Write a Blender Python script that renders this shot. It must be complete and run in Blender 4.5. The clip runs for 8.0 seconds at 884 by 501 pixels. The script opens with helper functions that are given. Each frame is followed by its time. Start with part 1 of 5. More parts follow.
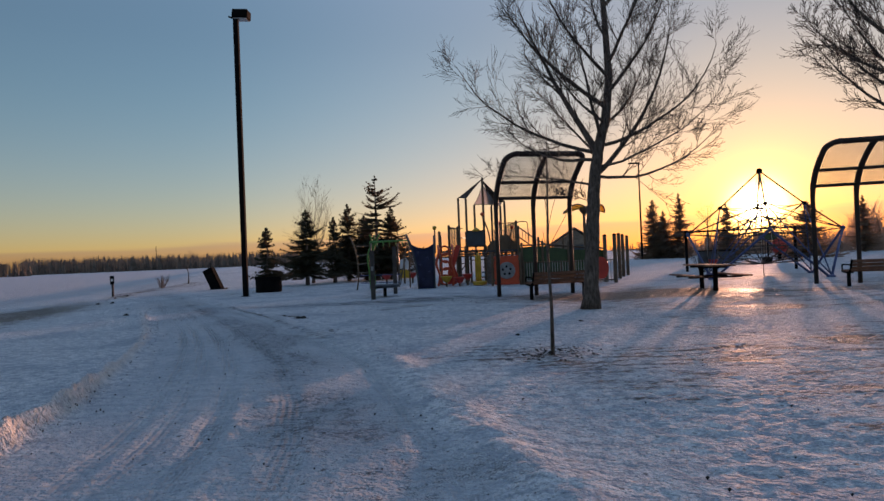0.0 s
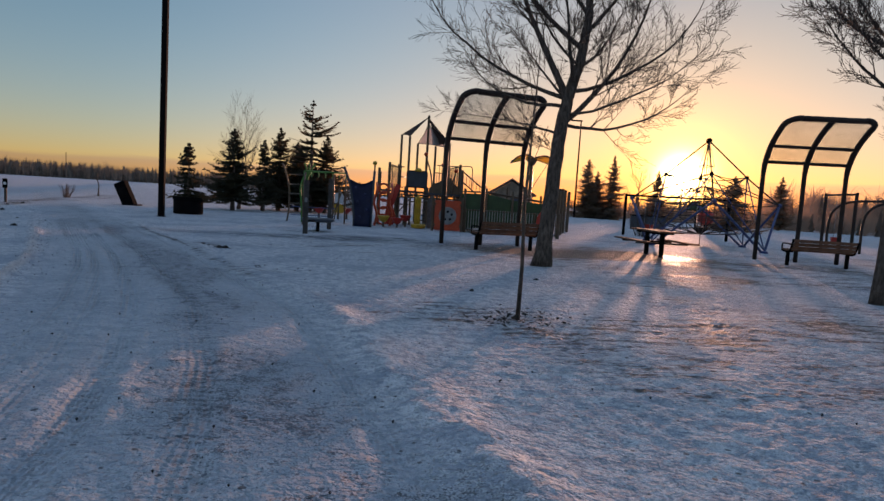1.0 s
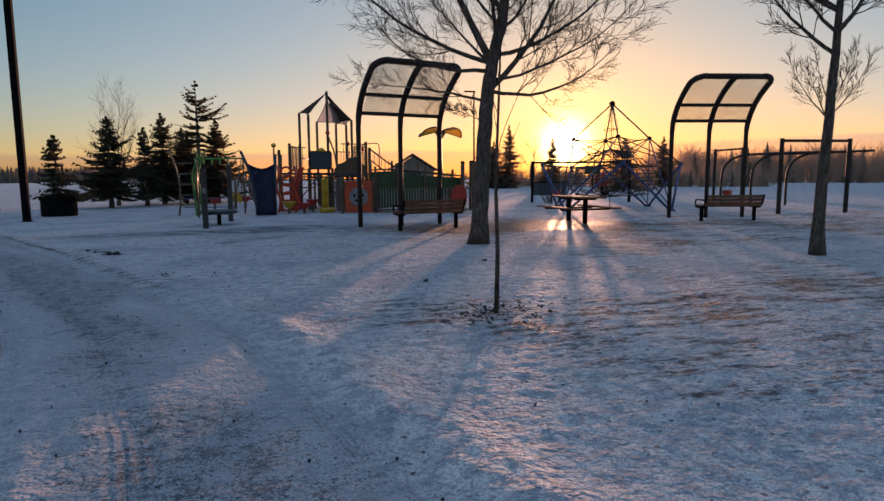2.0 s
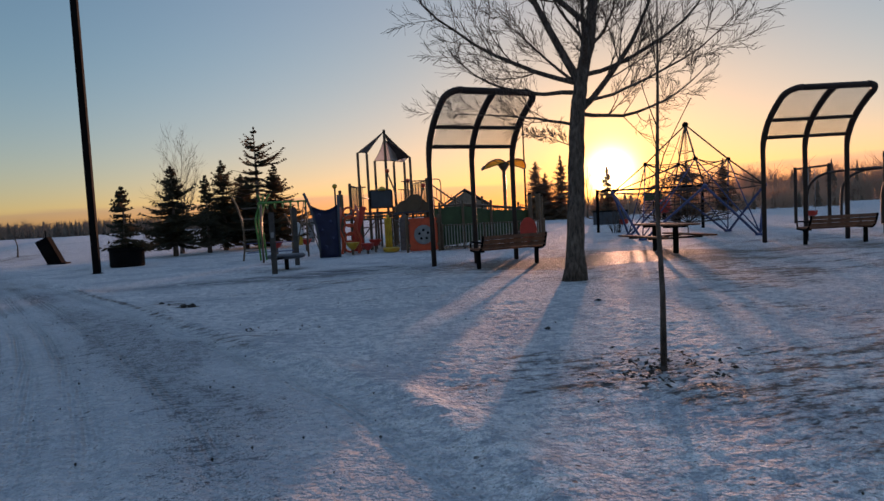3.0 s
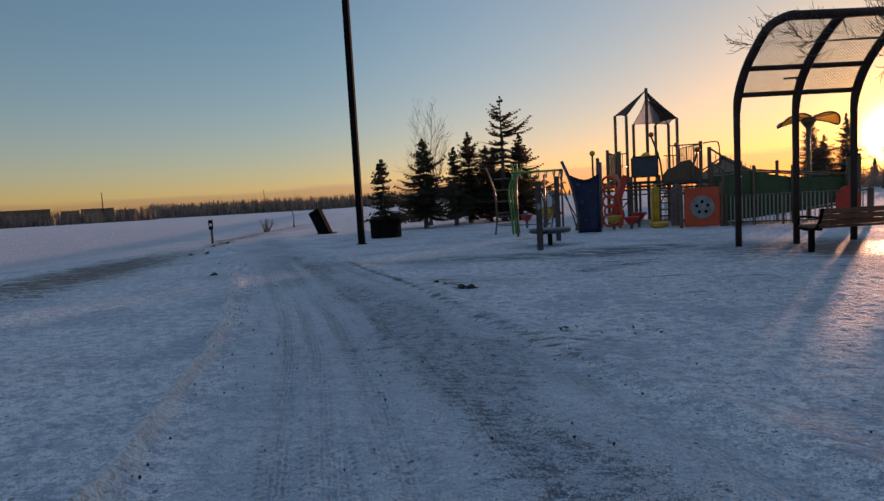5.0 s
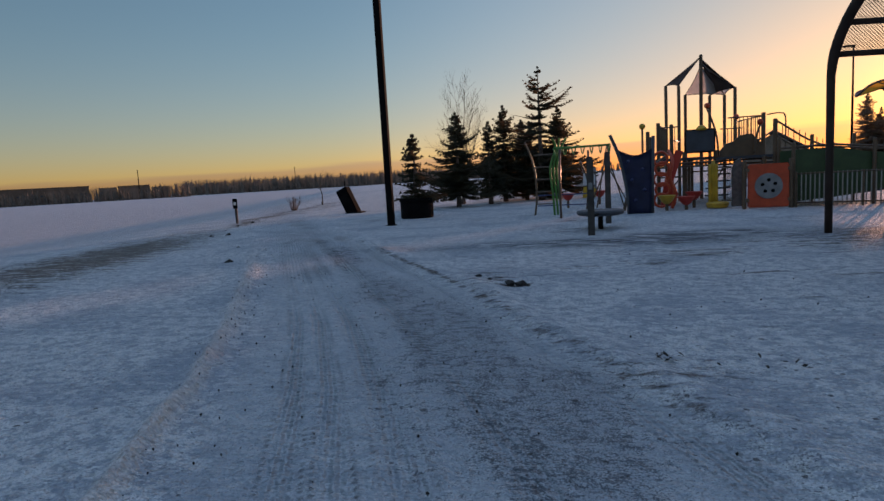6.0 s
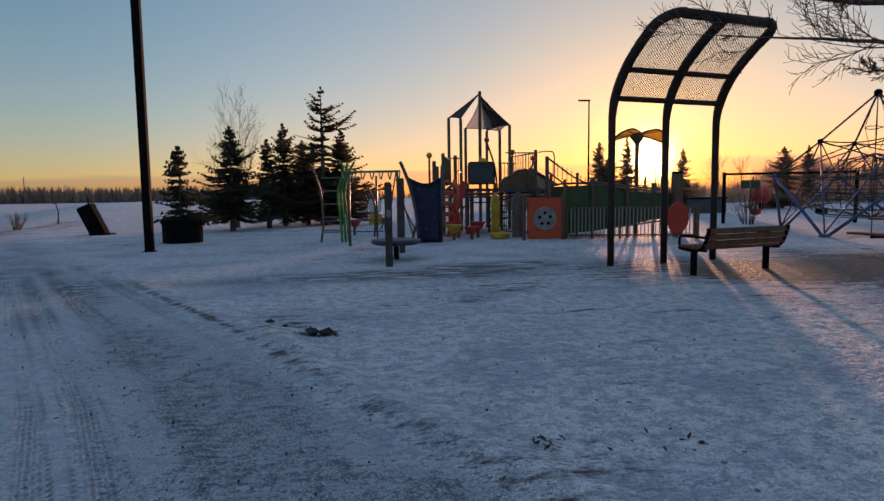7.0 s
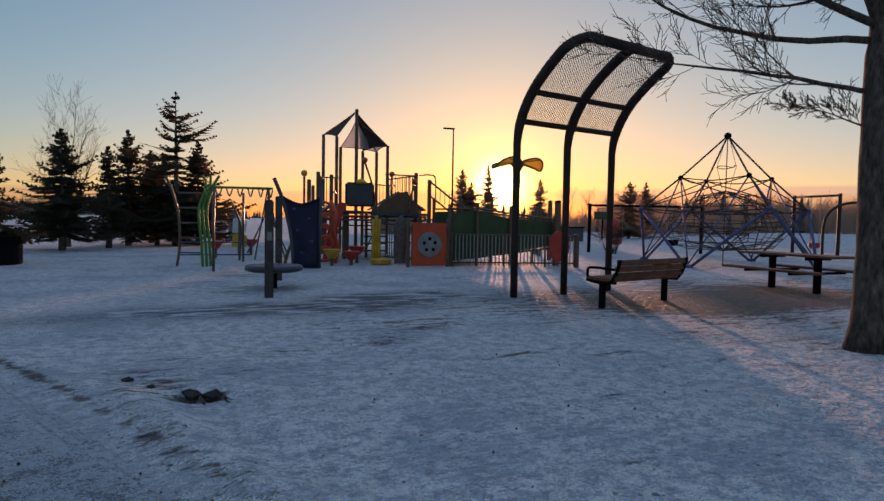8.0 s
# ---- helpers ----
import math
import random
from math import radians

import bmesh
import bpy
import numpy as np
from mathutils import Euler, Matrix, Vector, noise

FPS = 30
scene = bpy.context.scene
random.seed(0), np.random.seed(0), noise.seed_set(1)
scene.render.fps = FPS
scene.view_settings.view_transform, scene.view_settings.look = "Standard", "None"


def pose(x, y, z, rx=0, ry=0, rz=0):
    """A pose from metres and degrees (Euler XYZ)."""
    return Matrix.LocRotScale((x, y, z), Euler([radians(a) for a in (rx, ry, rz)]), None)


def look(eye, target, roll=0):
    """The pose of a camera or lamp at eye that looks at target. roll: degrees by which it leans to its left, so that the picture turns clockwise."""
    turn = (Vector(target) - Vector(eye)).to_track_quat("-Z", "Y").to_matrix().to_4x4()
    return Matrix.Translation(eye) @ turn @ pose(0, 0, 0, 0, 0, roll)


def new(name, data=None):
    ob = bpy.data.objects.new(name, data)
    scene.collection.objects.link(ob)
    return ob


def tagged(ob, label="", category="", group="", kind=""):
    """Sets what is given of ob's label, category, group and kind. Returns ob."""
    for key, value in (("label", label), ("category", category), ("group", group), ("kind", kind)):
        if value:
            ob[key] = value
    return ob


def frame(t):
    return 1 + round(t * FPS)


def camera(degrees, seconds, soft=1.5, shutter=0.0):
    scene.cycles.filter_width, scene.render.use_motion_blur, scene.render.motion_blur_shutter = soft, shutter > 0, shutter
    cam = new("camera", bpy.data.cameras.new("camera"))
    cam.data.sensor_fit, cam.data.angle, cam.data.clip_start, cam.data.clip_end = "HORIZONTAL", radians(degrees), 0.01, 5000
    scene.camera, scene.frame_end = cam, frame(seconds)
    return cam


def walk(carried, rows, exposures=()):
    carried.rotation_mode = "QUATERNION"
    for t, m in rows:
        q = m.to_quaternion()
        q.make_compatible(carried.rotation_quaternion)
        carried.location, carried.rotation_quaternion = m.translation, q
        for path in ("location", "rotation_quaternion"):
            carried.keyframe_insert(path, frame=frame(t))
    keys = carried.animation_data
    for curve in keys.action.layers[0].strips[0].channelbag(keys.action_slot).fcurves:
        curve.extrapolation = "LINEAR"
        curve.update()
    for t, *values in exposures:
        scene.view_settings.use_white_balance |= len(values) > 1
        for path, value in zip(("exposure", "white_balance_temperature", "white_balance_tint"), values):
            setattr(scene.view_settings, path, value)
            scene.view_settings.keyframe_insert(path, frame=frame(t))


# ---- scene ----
cam = camera(72.5, 8.0)
PATH = [
    (0, (0.162, 1.154, 1.328), (0.073, 3.152, 1.349), -2.3),
    (0.5, (-0.05, 1.719, 1.335), (-0.368, 3.693, 1.271), -3.2),
    (0.7, (-0.133, 1.962, 1.321), (-0.239, 3.949, 1.116), 0.1),
    (0.8, (-0.163, 2.1, 1.317), (-0.079, 4.089, 1.123), 2.9),
    (1, (-0.201, 2.392, 1.308), (-0.055, 4.379, 1.138), 3.5),
    (1.5, (-0.469, 3.015, 1.319), (-0.241, 4.992, 1.123), -0.2),
    (1.7, (-0.574, 3.223, 1.322), (-0.213, 5.175, 1.086), 0.2),
    (2.8, (-1.177, 4.412, 1.305), (-0.612, 6.32, 1.105), -1.4),
    (3, (-1.285, 4.693, 1.321), (-0.958, 6.662, 1.204), -3.0),
    (3.2, (-1.371, 4.988, 1.315), (-1.334, 6.985, 1.222), -5.0),
    (3.5, (-1.595, 5.345, 1.318), (-1.71, 7.34, 1.216), -5.6),
    (4, (-1.879, 5.781, 1.304), (-2.109, 7.763, 1.175), -0.8),
    (4.5, (-2.209, 6.276, 1.298), (-2.594, 8.234, 1.163), -0.8),
    (4.7, (-2.291, 6.404, 1.296), (-2.653, 8.366, 1.161), -2.8),
    (5.8, (-2.791, 7.765, 1.315), (-3.329, 9.675, 1.064), -2.9),
    (6, (-2.891, 8.054, 1.343), (-3.398, 9.975, 1.109), -3.3),
    (6.5, (-3.148, 8.676, 1.326), (-3.433, 10.635, 1.041), -4.9),
    (6.7, (-3.21, 8.94, 1.32), (-3.162, 10.919, 1.039), -3.6),
    (7, (-3.358, 9.341, 1.353), (-3.131, 11.32, 1.173), -0.8),
    (7.2, (-3.473, 9.571, 1.368), (-3.133, 11.534, 1.196), -0.4),
    (7.5, (-3.553, 9.971, 1.356), (-2.977, 11.875, 1.152), 0.1),
    (8, (-3.765, 10.619, 1.353), (-3.083, 12.496, 1.251), 1.0),
]
EXPOSURES = [(0.0, 1.06, 6520, 17), (8.0, 1.06, 6520, 17)]
walk(cam, [(t, look(eye, target, roll)) for t, eye, target, roll in PATH], EXPOSURES)

# ---- light ----
SUN_AZ, SUN_EL = radians(25.3), radians(3.05)
SUN = Vector((math.sin(SUN_AZ) * math.cos(SUN_EL), math.cos(SUN_AZ) * math.cos(SUN_EL), math.sin(SUN_EL)))


HAZE, SKY_TINT = 0.21, (1.03, 0.985, 1.02)
OVERHEAD_FILL = (3.2, 2.3, 2.05)
AWAY = (-0.31, -0.18, -0.15)
RIM = (0.21, -0.02, 0.04)
GLOW = ((9000.0, (90.0, 66.0, 34.0)), (2400.0, (34.0, 22.0, 8.0)), (900.0, (7.0, 3.8, 0.6)), (330.0, (2.4, 1.1, 0.10)), (45.0, (0.50, 0.26, 0.03)))


def make_world():
    w = bpy.data.worlds.new("winter_sky")
    scene.world = w
    w.use_nodes = True
    nt = w.node_tree
    nt.nodes.clear()
    N, L = nt.nodes.new, nt.links.new
    out, bg = N("ShaderNodeOutputWorld"), N("ShaderNodeBackground")
    sky = N("ShaderNodeTexSky")
    sky.sky_type, sky.sun_disc = "NISHITA", False
    sky.sun_elevation, sky.sun_rotation = SUN_EL, SUN_AZ
    sky.air_density, sky.dust_density, sky.ozone_density, sky.altitude = 1.0, 0.5, 1.6, 600
    bg.inputs["Strength"].default_value = 0.15
    tc = N("ShaderNodeTexCoord")

    def vec(kind, a, b=None, scale=None):
        n = N("ShaderNodeVectorMath")
        n.operation = kind
        for k, v in ((0, a), (1, b)):
            if v is None:
                continue
            if isinstance(v, (tuple, Vector)):
                n.inputs[k].default_value = v
            else:
                L(v, n.inputs[k])
        if scale is not None:
            if isinstance(scale, float):
                n.inputs["Scale"].default_value = scale
            else:
                L(scale, n.inputs["Scale"])
        return n.outputs["Value"] if kind == "DOT_PRODUCT" else n.outputs["Vector"]

    def num(kind, a, b, clamp=False):
        n = N("ShaderNodeMath")
        n.operation, n.use_clamp = kind, clamp
        for k, v in ((0, a), (1, b)):
            if isinstance(v, float):
                n.inputs[k].default_value = v
            else:
                L(v, n.inputs[k])
        return n.outputs[0]

    # frosty haze: it dims the bright sky round the low sun most
    lum = vec("DOT_PRODUCT", sky.outputs[0], (0.3, 0.5, 0.2))
    soft = num("DIVIDE", 1.0, num("ADD", num("MULTIPLY", lum, HAZE), 1.0))
    total = vec("MULTIPLY", vec("SCALE", sky.outputs[0], scale=soft), SKY_TINT)
    warm = num("POWER", num("MAXIMUM", vec("DOT_PRODUCT", tc.outputs["Generated"], SUN), 0.0), 5.0)
    total = vec("MULTIPLY", total, vec("ADD", (1.0, 1.0, 1.0), vec("SCALE", (-0.05, -0.085, -0.17), scale=warm)))
    # clearer, deeper blue-green air away from the sunrise
    away = N("ShaderNodeMapRange")
    away.interpolation_type = "SMOOTHSTEP"
    away.inputs["From Min"].default_value, away.inputs["From Max"].default_value = 0.97, 0.60
    L(vec("DOT_PRODUCT", tc.outputs["Generated"], SUN), away.inputs["Value"])
    total = vec("MULTIPLY", total, vec("ADD", (1.0, 1.0, 1.0), vec("SCALE", AWAY, scale=away.outputs[0])))
    sep = N("ShaderNodeSeparateXYZ")
    L(tc.outputs["Generated"], sep.inputs[0])
    # sky above the view is brightened, red most, as added fill for the ground
    high = N("ShaderNodeMapRange")
    high.interpolation_type = "SMOOTHSTEP"
    high.inputs["From Min"].default_value, high.inputs["From Max"].default_value = 0.32, 0.9
    L(sep.outputs["Z"], high.inputs["Value"])
    total = vec("MULTIPLY", total, vec("ADD", (1.0, 1.0, 1.0), vec("SCALE", OVERHEAD_FILL, scale=high.outputs[0])))
    # dusty peach rim near the ground
    rim = N("ShaderNodeMapRange")
    rim.interpolation_type = "SMOOTHSTEP"
    rim.inputs["From Min"].default_value, rim.inputs["From Max"].default_value = 0.28, 0.0
    L(sep.outputs["Z"], rim.inputs["Value"])
    total = vec("MULTIPLY", total, vec("ADD", (1.0, 1.0, 1.0), vec("SCALE", RIM, scale=rim.outputs[0])))
    # a low bank of cloud along the horizon
    mp = N("ShaderNodeMapping")
    mp.inputs["Scale"].default_value = (3, 3, 55)
    L(tc.outputs["Generated"], mp.inputs["Vector"])
    cn = N("ShaderNodeTexNoise")
    cn.inputs["Scale"].default_value, cn.inputs["Detail"].default_value = 2.2, 5
    L(mp.outputs[0], cn.inputs["Vector"])
    edge = num("ADD", sep.outputs["Z"], num("MULTIPLY", cn.outputs["Fac"], -0.012))
    edge = num("ADD", edge, num("MULTIPLY", sep.outputs["X"], -0.020))
    band = N("ShaderNodeMapRange")
    band.interpolation_type = "SMOOTHSTEP"
    band.inputs["From Min"].default_value, band.inputs["From Max"].default_value = 0.038, 0.030
    L(edge, band.inputs["Value"])
    mix = N("ShaderNodeMix")
    mix.data_type = "RGBA"
    L(num("MULTIPLY", band.outputs[0], 0.85), mix.inputs["Factor"])
    L(total, mix.inputs["A"])
    L(vec("MULTIPLY", total, (0.74, 0.70, 1.02)), mix.inputs["B"])
    total = mix.outputs["Result"]
    # the sun's own disc and its aureole in the frosty air
    dot = num("MAXIMUM", vec("DOT_PRODUCT", tc.outputs["Generated"], SUN), 0.0)
    for power, col in GLOW:
        total = vec("ADD", total, vec("SCALE", col, scale=num("POWER", dot, power)))
    L(total, bg.inputs["Color"])
    L(bg.outputs[0], out.inputs["Surface"])


make_world()
sun_lamp = new("sun", bpy.data.lights.new("sun", "SUN"))
sun_lamp.data.energy, sun_lamp.data.angle, sun_lamp.data.color = 2.35, radians(1.0), (1.0, 0.52, 0.32)
sun_lamp.matrix_world = look(SUN * 60, (0, 0, 0))

# ---- materials ----


def material(name, color, rough=0.6, metal=0.0, vary=0.25, scale=6.0, bump=0.15, bscale=40.0, second=None, per_piece=0.0, spec=0.5):
    """A worn surface: two scales of colour variation and a fine relief."""
    m = bpy.data.materials.new(name)
    m.use_nodes = True
    nt = m.node_tree
    N, L = nt.nodes.new, nt.links.new
    b = nt.nodes["Principled BSDF"]
    b.inputs["Roughness"].default_value, b.inputs["Metallic"].default_value = rough, metal
    b.inputs["Specular IOR Level"].default_value = spec
    tc = N("ShaderNodeTexCoord")
    n1, n2 = N("ShaderNodeTexNoise"), N("ShaderNodeTexNoise")
    n1.inputs["Scale"].default_value, n1.inputs["Detail"].default_value = scale, 6
    n2.inputs["Scale"].default_value, n2.inputs["Detail"].default_value = bscale, 4
    L(tc.outputs["Object"], n1.inputs["Vector"])
    L(tc.outputs["Object"], n2.inputs["Vector"])
    mix = N("ShaderNodeMix")
    mix.data_type = "RGBA"
    dark = second or tuple(c * (1 - vary) for c in color)
    mix.inputs["A"].default_value = (*dark, 1)
    mix.inputs["B"].default_value = (*[min(1, c * (1 + vary * 0.5)) for c in color], 1)
    ramp = N("ShaderNodeValToRGB")
    ramp.color_ramp.elements[0].position, ramp.color_ramp.elements[1].position = 0.35, 0.65
    L(n1.outputs["Fac"], ramp.inputs["Fac"])
    L(ramp.outputs["Color"], mix.inputs["Factor"])
    last = mix.outputs["Result"]
    if per_piece:
        oi, hsv = N("ShaderNodeObjectInfo"), N("ShaderNodeHueSaturation")
        mr = N("ShaderNodeMapRange")
        mr.inputs["To Min"].default_value, mr.inputs["To Max"].default_value = 1 - per_piece, 1 + per_piece
        L(oi.outputs["Random"], mr.inputs["Value"])
        L(mr.outputs[0], hsv.inputs["Value"])
        L(last, hsv.inputs["Color"])
        last = hsv.outputs["Color"]
    L(last, b.inputs["Base Color"])
    rr = N("ShaderNodeMapRange")
    rr.inputs["To Min"].default_value, rr.inputs["To Max"].default_value = max(0.05, rough - 0.12), min(1, rough + 0.15)
    L(n2.outputs["Fac"], rr.inputs["Value"])
    L(rr.outputs[0], b.inputs["Roughness"])
    bp = N("ShaderNodeBump")
    bp.inputs["Strength"].default_value, bp.inputs["Distance"].default_value = bump, 0.02
    L(n2.outputs["Fac"], bp.inputs["Height"])
    L(bp.outputs[0], b.inputs["Normal"])
    return m




def bark_material():
    """Ridged bark: upright fissures, pale scaly plates and dark knots."""
    m = material("bark", (0.22, 0.168, 0.136), 0.92, vary=0.22, scale=7, bump=0.6, bscale=45, spec=0.2)
    nt = m.node_tree
    N, L = nt.nodes.new, nt.links.new
    b = nt.nodes["Principled BSDF"]
    tc, mp, n = N("ShaderNodeTexCoord"), N("ShaderNodeMapping"), N("ShaderNodeTexNoise")
    mp.inputs["Scale"].default_value = (1, 1, 0.22)
    L(tc.outputs["Object"], mp.inputs["Vector"])
    L(mp.outputs[0], n.inputs["Vector"])
    n.inputs["Scale"].default_value, n.inputs["Detail"].default_value, n.inputs["Roughness"].default_value = 24, 7, 0.7
    ramp = N("ShaderNodeValToRGB")
    ramp.color_ramp.elements[0].position, ramp.color_ramp.elements[1].position = 0.36, 0.62
    L(n.outputs["Fac"], ramp.inputs["Fac"])
    mix = N("ShaderNodeMix")
    mix.data_type = "RGBA"
    mix.inputs["A"].default_value = (0.06, 0.045, 0.037, 1)
    L(b.inputs["Base Color"].links[0].from_socket, mix.inputs["B"])
    L(ramp.outputs["Color"], mix.inputs["Factor"])
    L(mix.outputs["Result"], b.inputs["Base Color"])
    bp = N("ShaderNodeBump")
    bp.inputs["Strength"].default_value, bp.inputs["Distance"].default_value = 1.0, 0.03
    L(ramp.outputs["Color"], bp.inputs["Height"])
    L(b.inputs["Normal"].links[0].from_socket, bp.inputs["Normal"])
    L(bp.outputs[0], b.inputs["Normal"])
    return m


BARK = bark_material()
TWIG = material("twig_bark", (0.055, 0.038, 0.029), 0.85, vary=0.3)
BROWN_STEEL = material("brown_painted_steel", (0.034, 0.022, 0.018), 0.6, spec=0.25, vary=0.3, scale=4, bump=0.08, bscale=90)
BLACK_STEEL = material("black_painted_steel", (0.006, 0.0055, 0.006), 0.85, spec=0.06, vary=0.3, scale=3, bump=0.08)
PLAY_POST = material("olive_painted_post", (0.095, 0.06, 0.036), 0.4, vary=0.25, scale=3)
ORANGE = material("orange_plastic", (0.46, 0.055, 0.014), 0.5, vary=0.2, scale=5, bump=0.06)
RED = material("red_plastic", (0.42, 0.028, 0.016), 0.42, vary=0.2, scale=5, bump=0.06)
YELLOW = material("yellow_plastic", (0.50, 0.30, 0.02), 0.42, vary=0.2, scale=5, bump=0.06)
GREEN = material("green_plastic", (0.028, 0.058, 0.018), 0.55, vary=0.25, scale=4, bump=0.06)
LIME = material("lime_painted_steel", (0.06, 0.19, 0.03), 0.6, vary=0.2, scale=5, bump=0.05)
NAVY = material("navy_plastic", (0.018, 0.026, 0.085), 0.45, vary=0.25, scale=3, bump=0.1)
BLUE = material("blue_painted_steel", (0.05, 0.068, 0.17), 0.6, vary=0.25, scale=5, bump=0.05)
GREY = material("grey_plastic", (0.19, 0.19, 0.195), 0.5, vary=0.2, scale=5)
STONEGREY = material("stone_grey_plastic", (0.10, 0.088, 0.08), 0.7, vary=0.4, scale=7, bump=0.4, bscale=18)
SLATE = material("slate_plastic", (0.04, 0.046, 0.06), 0.6, vary=0.2, scale=4)
SAIL = material("sail_cloth", (0.10, 0.085, 0.08), 0.85, vary=0.3, scale=2, bump=0.2, bscale=120)
WOOD = material("bench_timber", (0.15, 0.062, 0.03), 0.75, vary=0.4, scale=5, bump=0.4, bscale=60, per_piece=0.15)
GREYWOOD = material("weathered_timber", (0.05, 0.043, 0.04), 0.85, vary=0.35, scale=5, bump=0.5, bscale=50, per_piece=0.15)
GALV = material("galvanised_steel", (0.35, 0.35, 0.35), 0.4, 0.8, vary=0.2, scale=6)
ROPE = material("net_rope", (0.055, 0.04, 0.034), 0.9, vary=0.2)
DRIED = material("dead_leaves", (0.032, 0.021, 0.014), 0.95, vary=0.5, scale=30)
GRAVEL = material("dark_gravel", (0.024, 0.020, 0.018), 0.9)
SIDING = material("lodge_siding", (0.20, 0.15, 0.11), 0.8, vary=0.3, scale=3)
SHINGLE = material("roof_shingles", (0.10, 0.085, 0.08), 0.9, vary=0.3, scale=4, bump=0.4)
# paler than the near trees: distance haze put into the colour
SHOREWOOD = material("shore_hazed_wood", (0.33, 0.215, 0.155), 0.95, vary=0.3, scale=0.2)
SHORENEEDLE = material("shore_hazed_needles", (0.14, 0.105, 0.082), 0.95, vary=0.3, scale=0.2)
SIGNFACE = material("dark_sign_panel", (0.005, 0.005, 0.006), 0.95, spec=0.03, vary=0.3, scale=6)
PALE = material("pale_enamel", (0.55, 0.55, 0.56), 0.4, vary=0.12, scale=6)
LENS = material("lamp_lens", (0.5, 0.5, 0.48), 0.2, vary=0.1)


def translucent(name, color, share=0.7, rough=0.35, through_color=None):
    m = material(name, color, rough, vary=0.2, scale=4)
    b = m.node_tree.nodes["Principled BSDF"]
    nt = m.node_tree
    tr, mx = nt.nodes.new("ShaderNodeBsdfTranslucent"), nt.nodes.new("ShaderNodeMixShader")
    tr.inputs["Color"].default_value = (*(through_color or color), 1)
    mx.inputs["Fac"].default_value = share
    nt.links.new(b.outputs[0], mx.inputs[1])
    nt.links.new(tr.outputs[0], mx.inputs[2])
    nt.links.new(mx.outputs[0], nt.nodes["Material Output"].inputs["Surface"])
    return m


AMBER = translucent("amber_acrylic", (0.85, 0.48, 0.06))
VIOLET = translucent("violet_acrylic", (0.38, 0.20, 0.42))
# needles and twigs pass the low sun; far ones have haze put into colour
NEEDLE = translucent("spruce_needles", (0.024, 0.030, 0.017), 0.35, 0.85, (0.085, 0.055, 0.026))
FARWOOD = translucent("far_hazed_wood", (0.40, 0.29, 0.23), 0.45, 0.95, (0.34, 0.20, 0.12))
FARNEEDLE = translucent("far_hazed_needles", (0.16, 0.135, 0.11), 0.5, 0.95, (0.30, 0.17, 0.09))


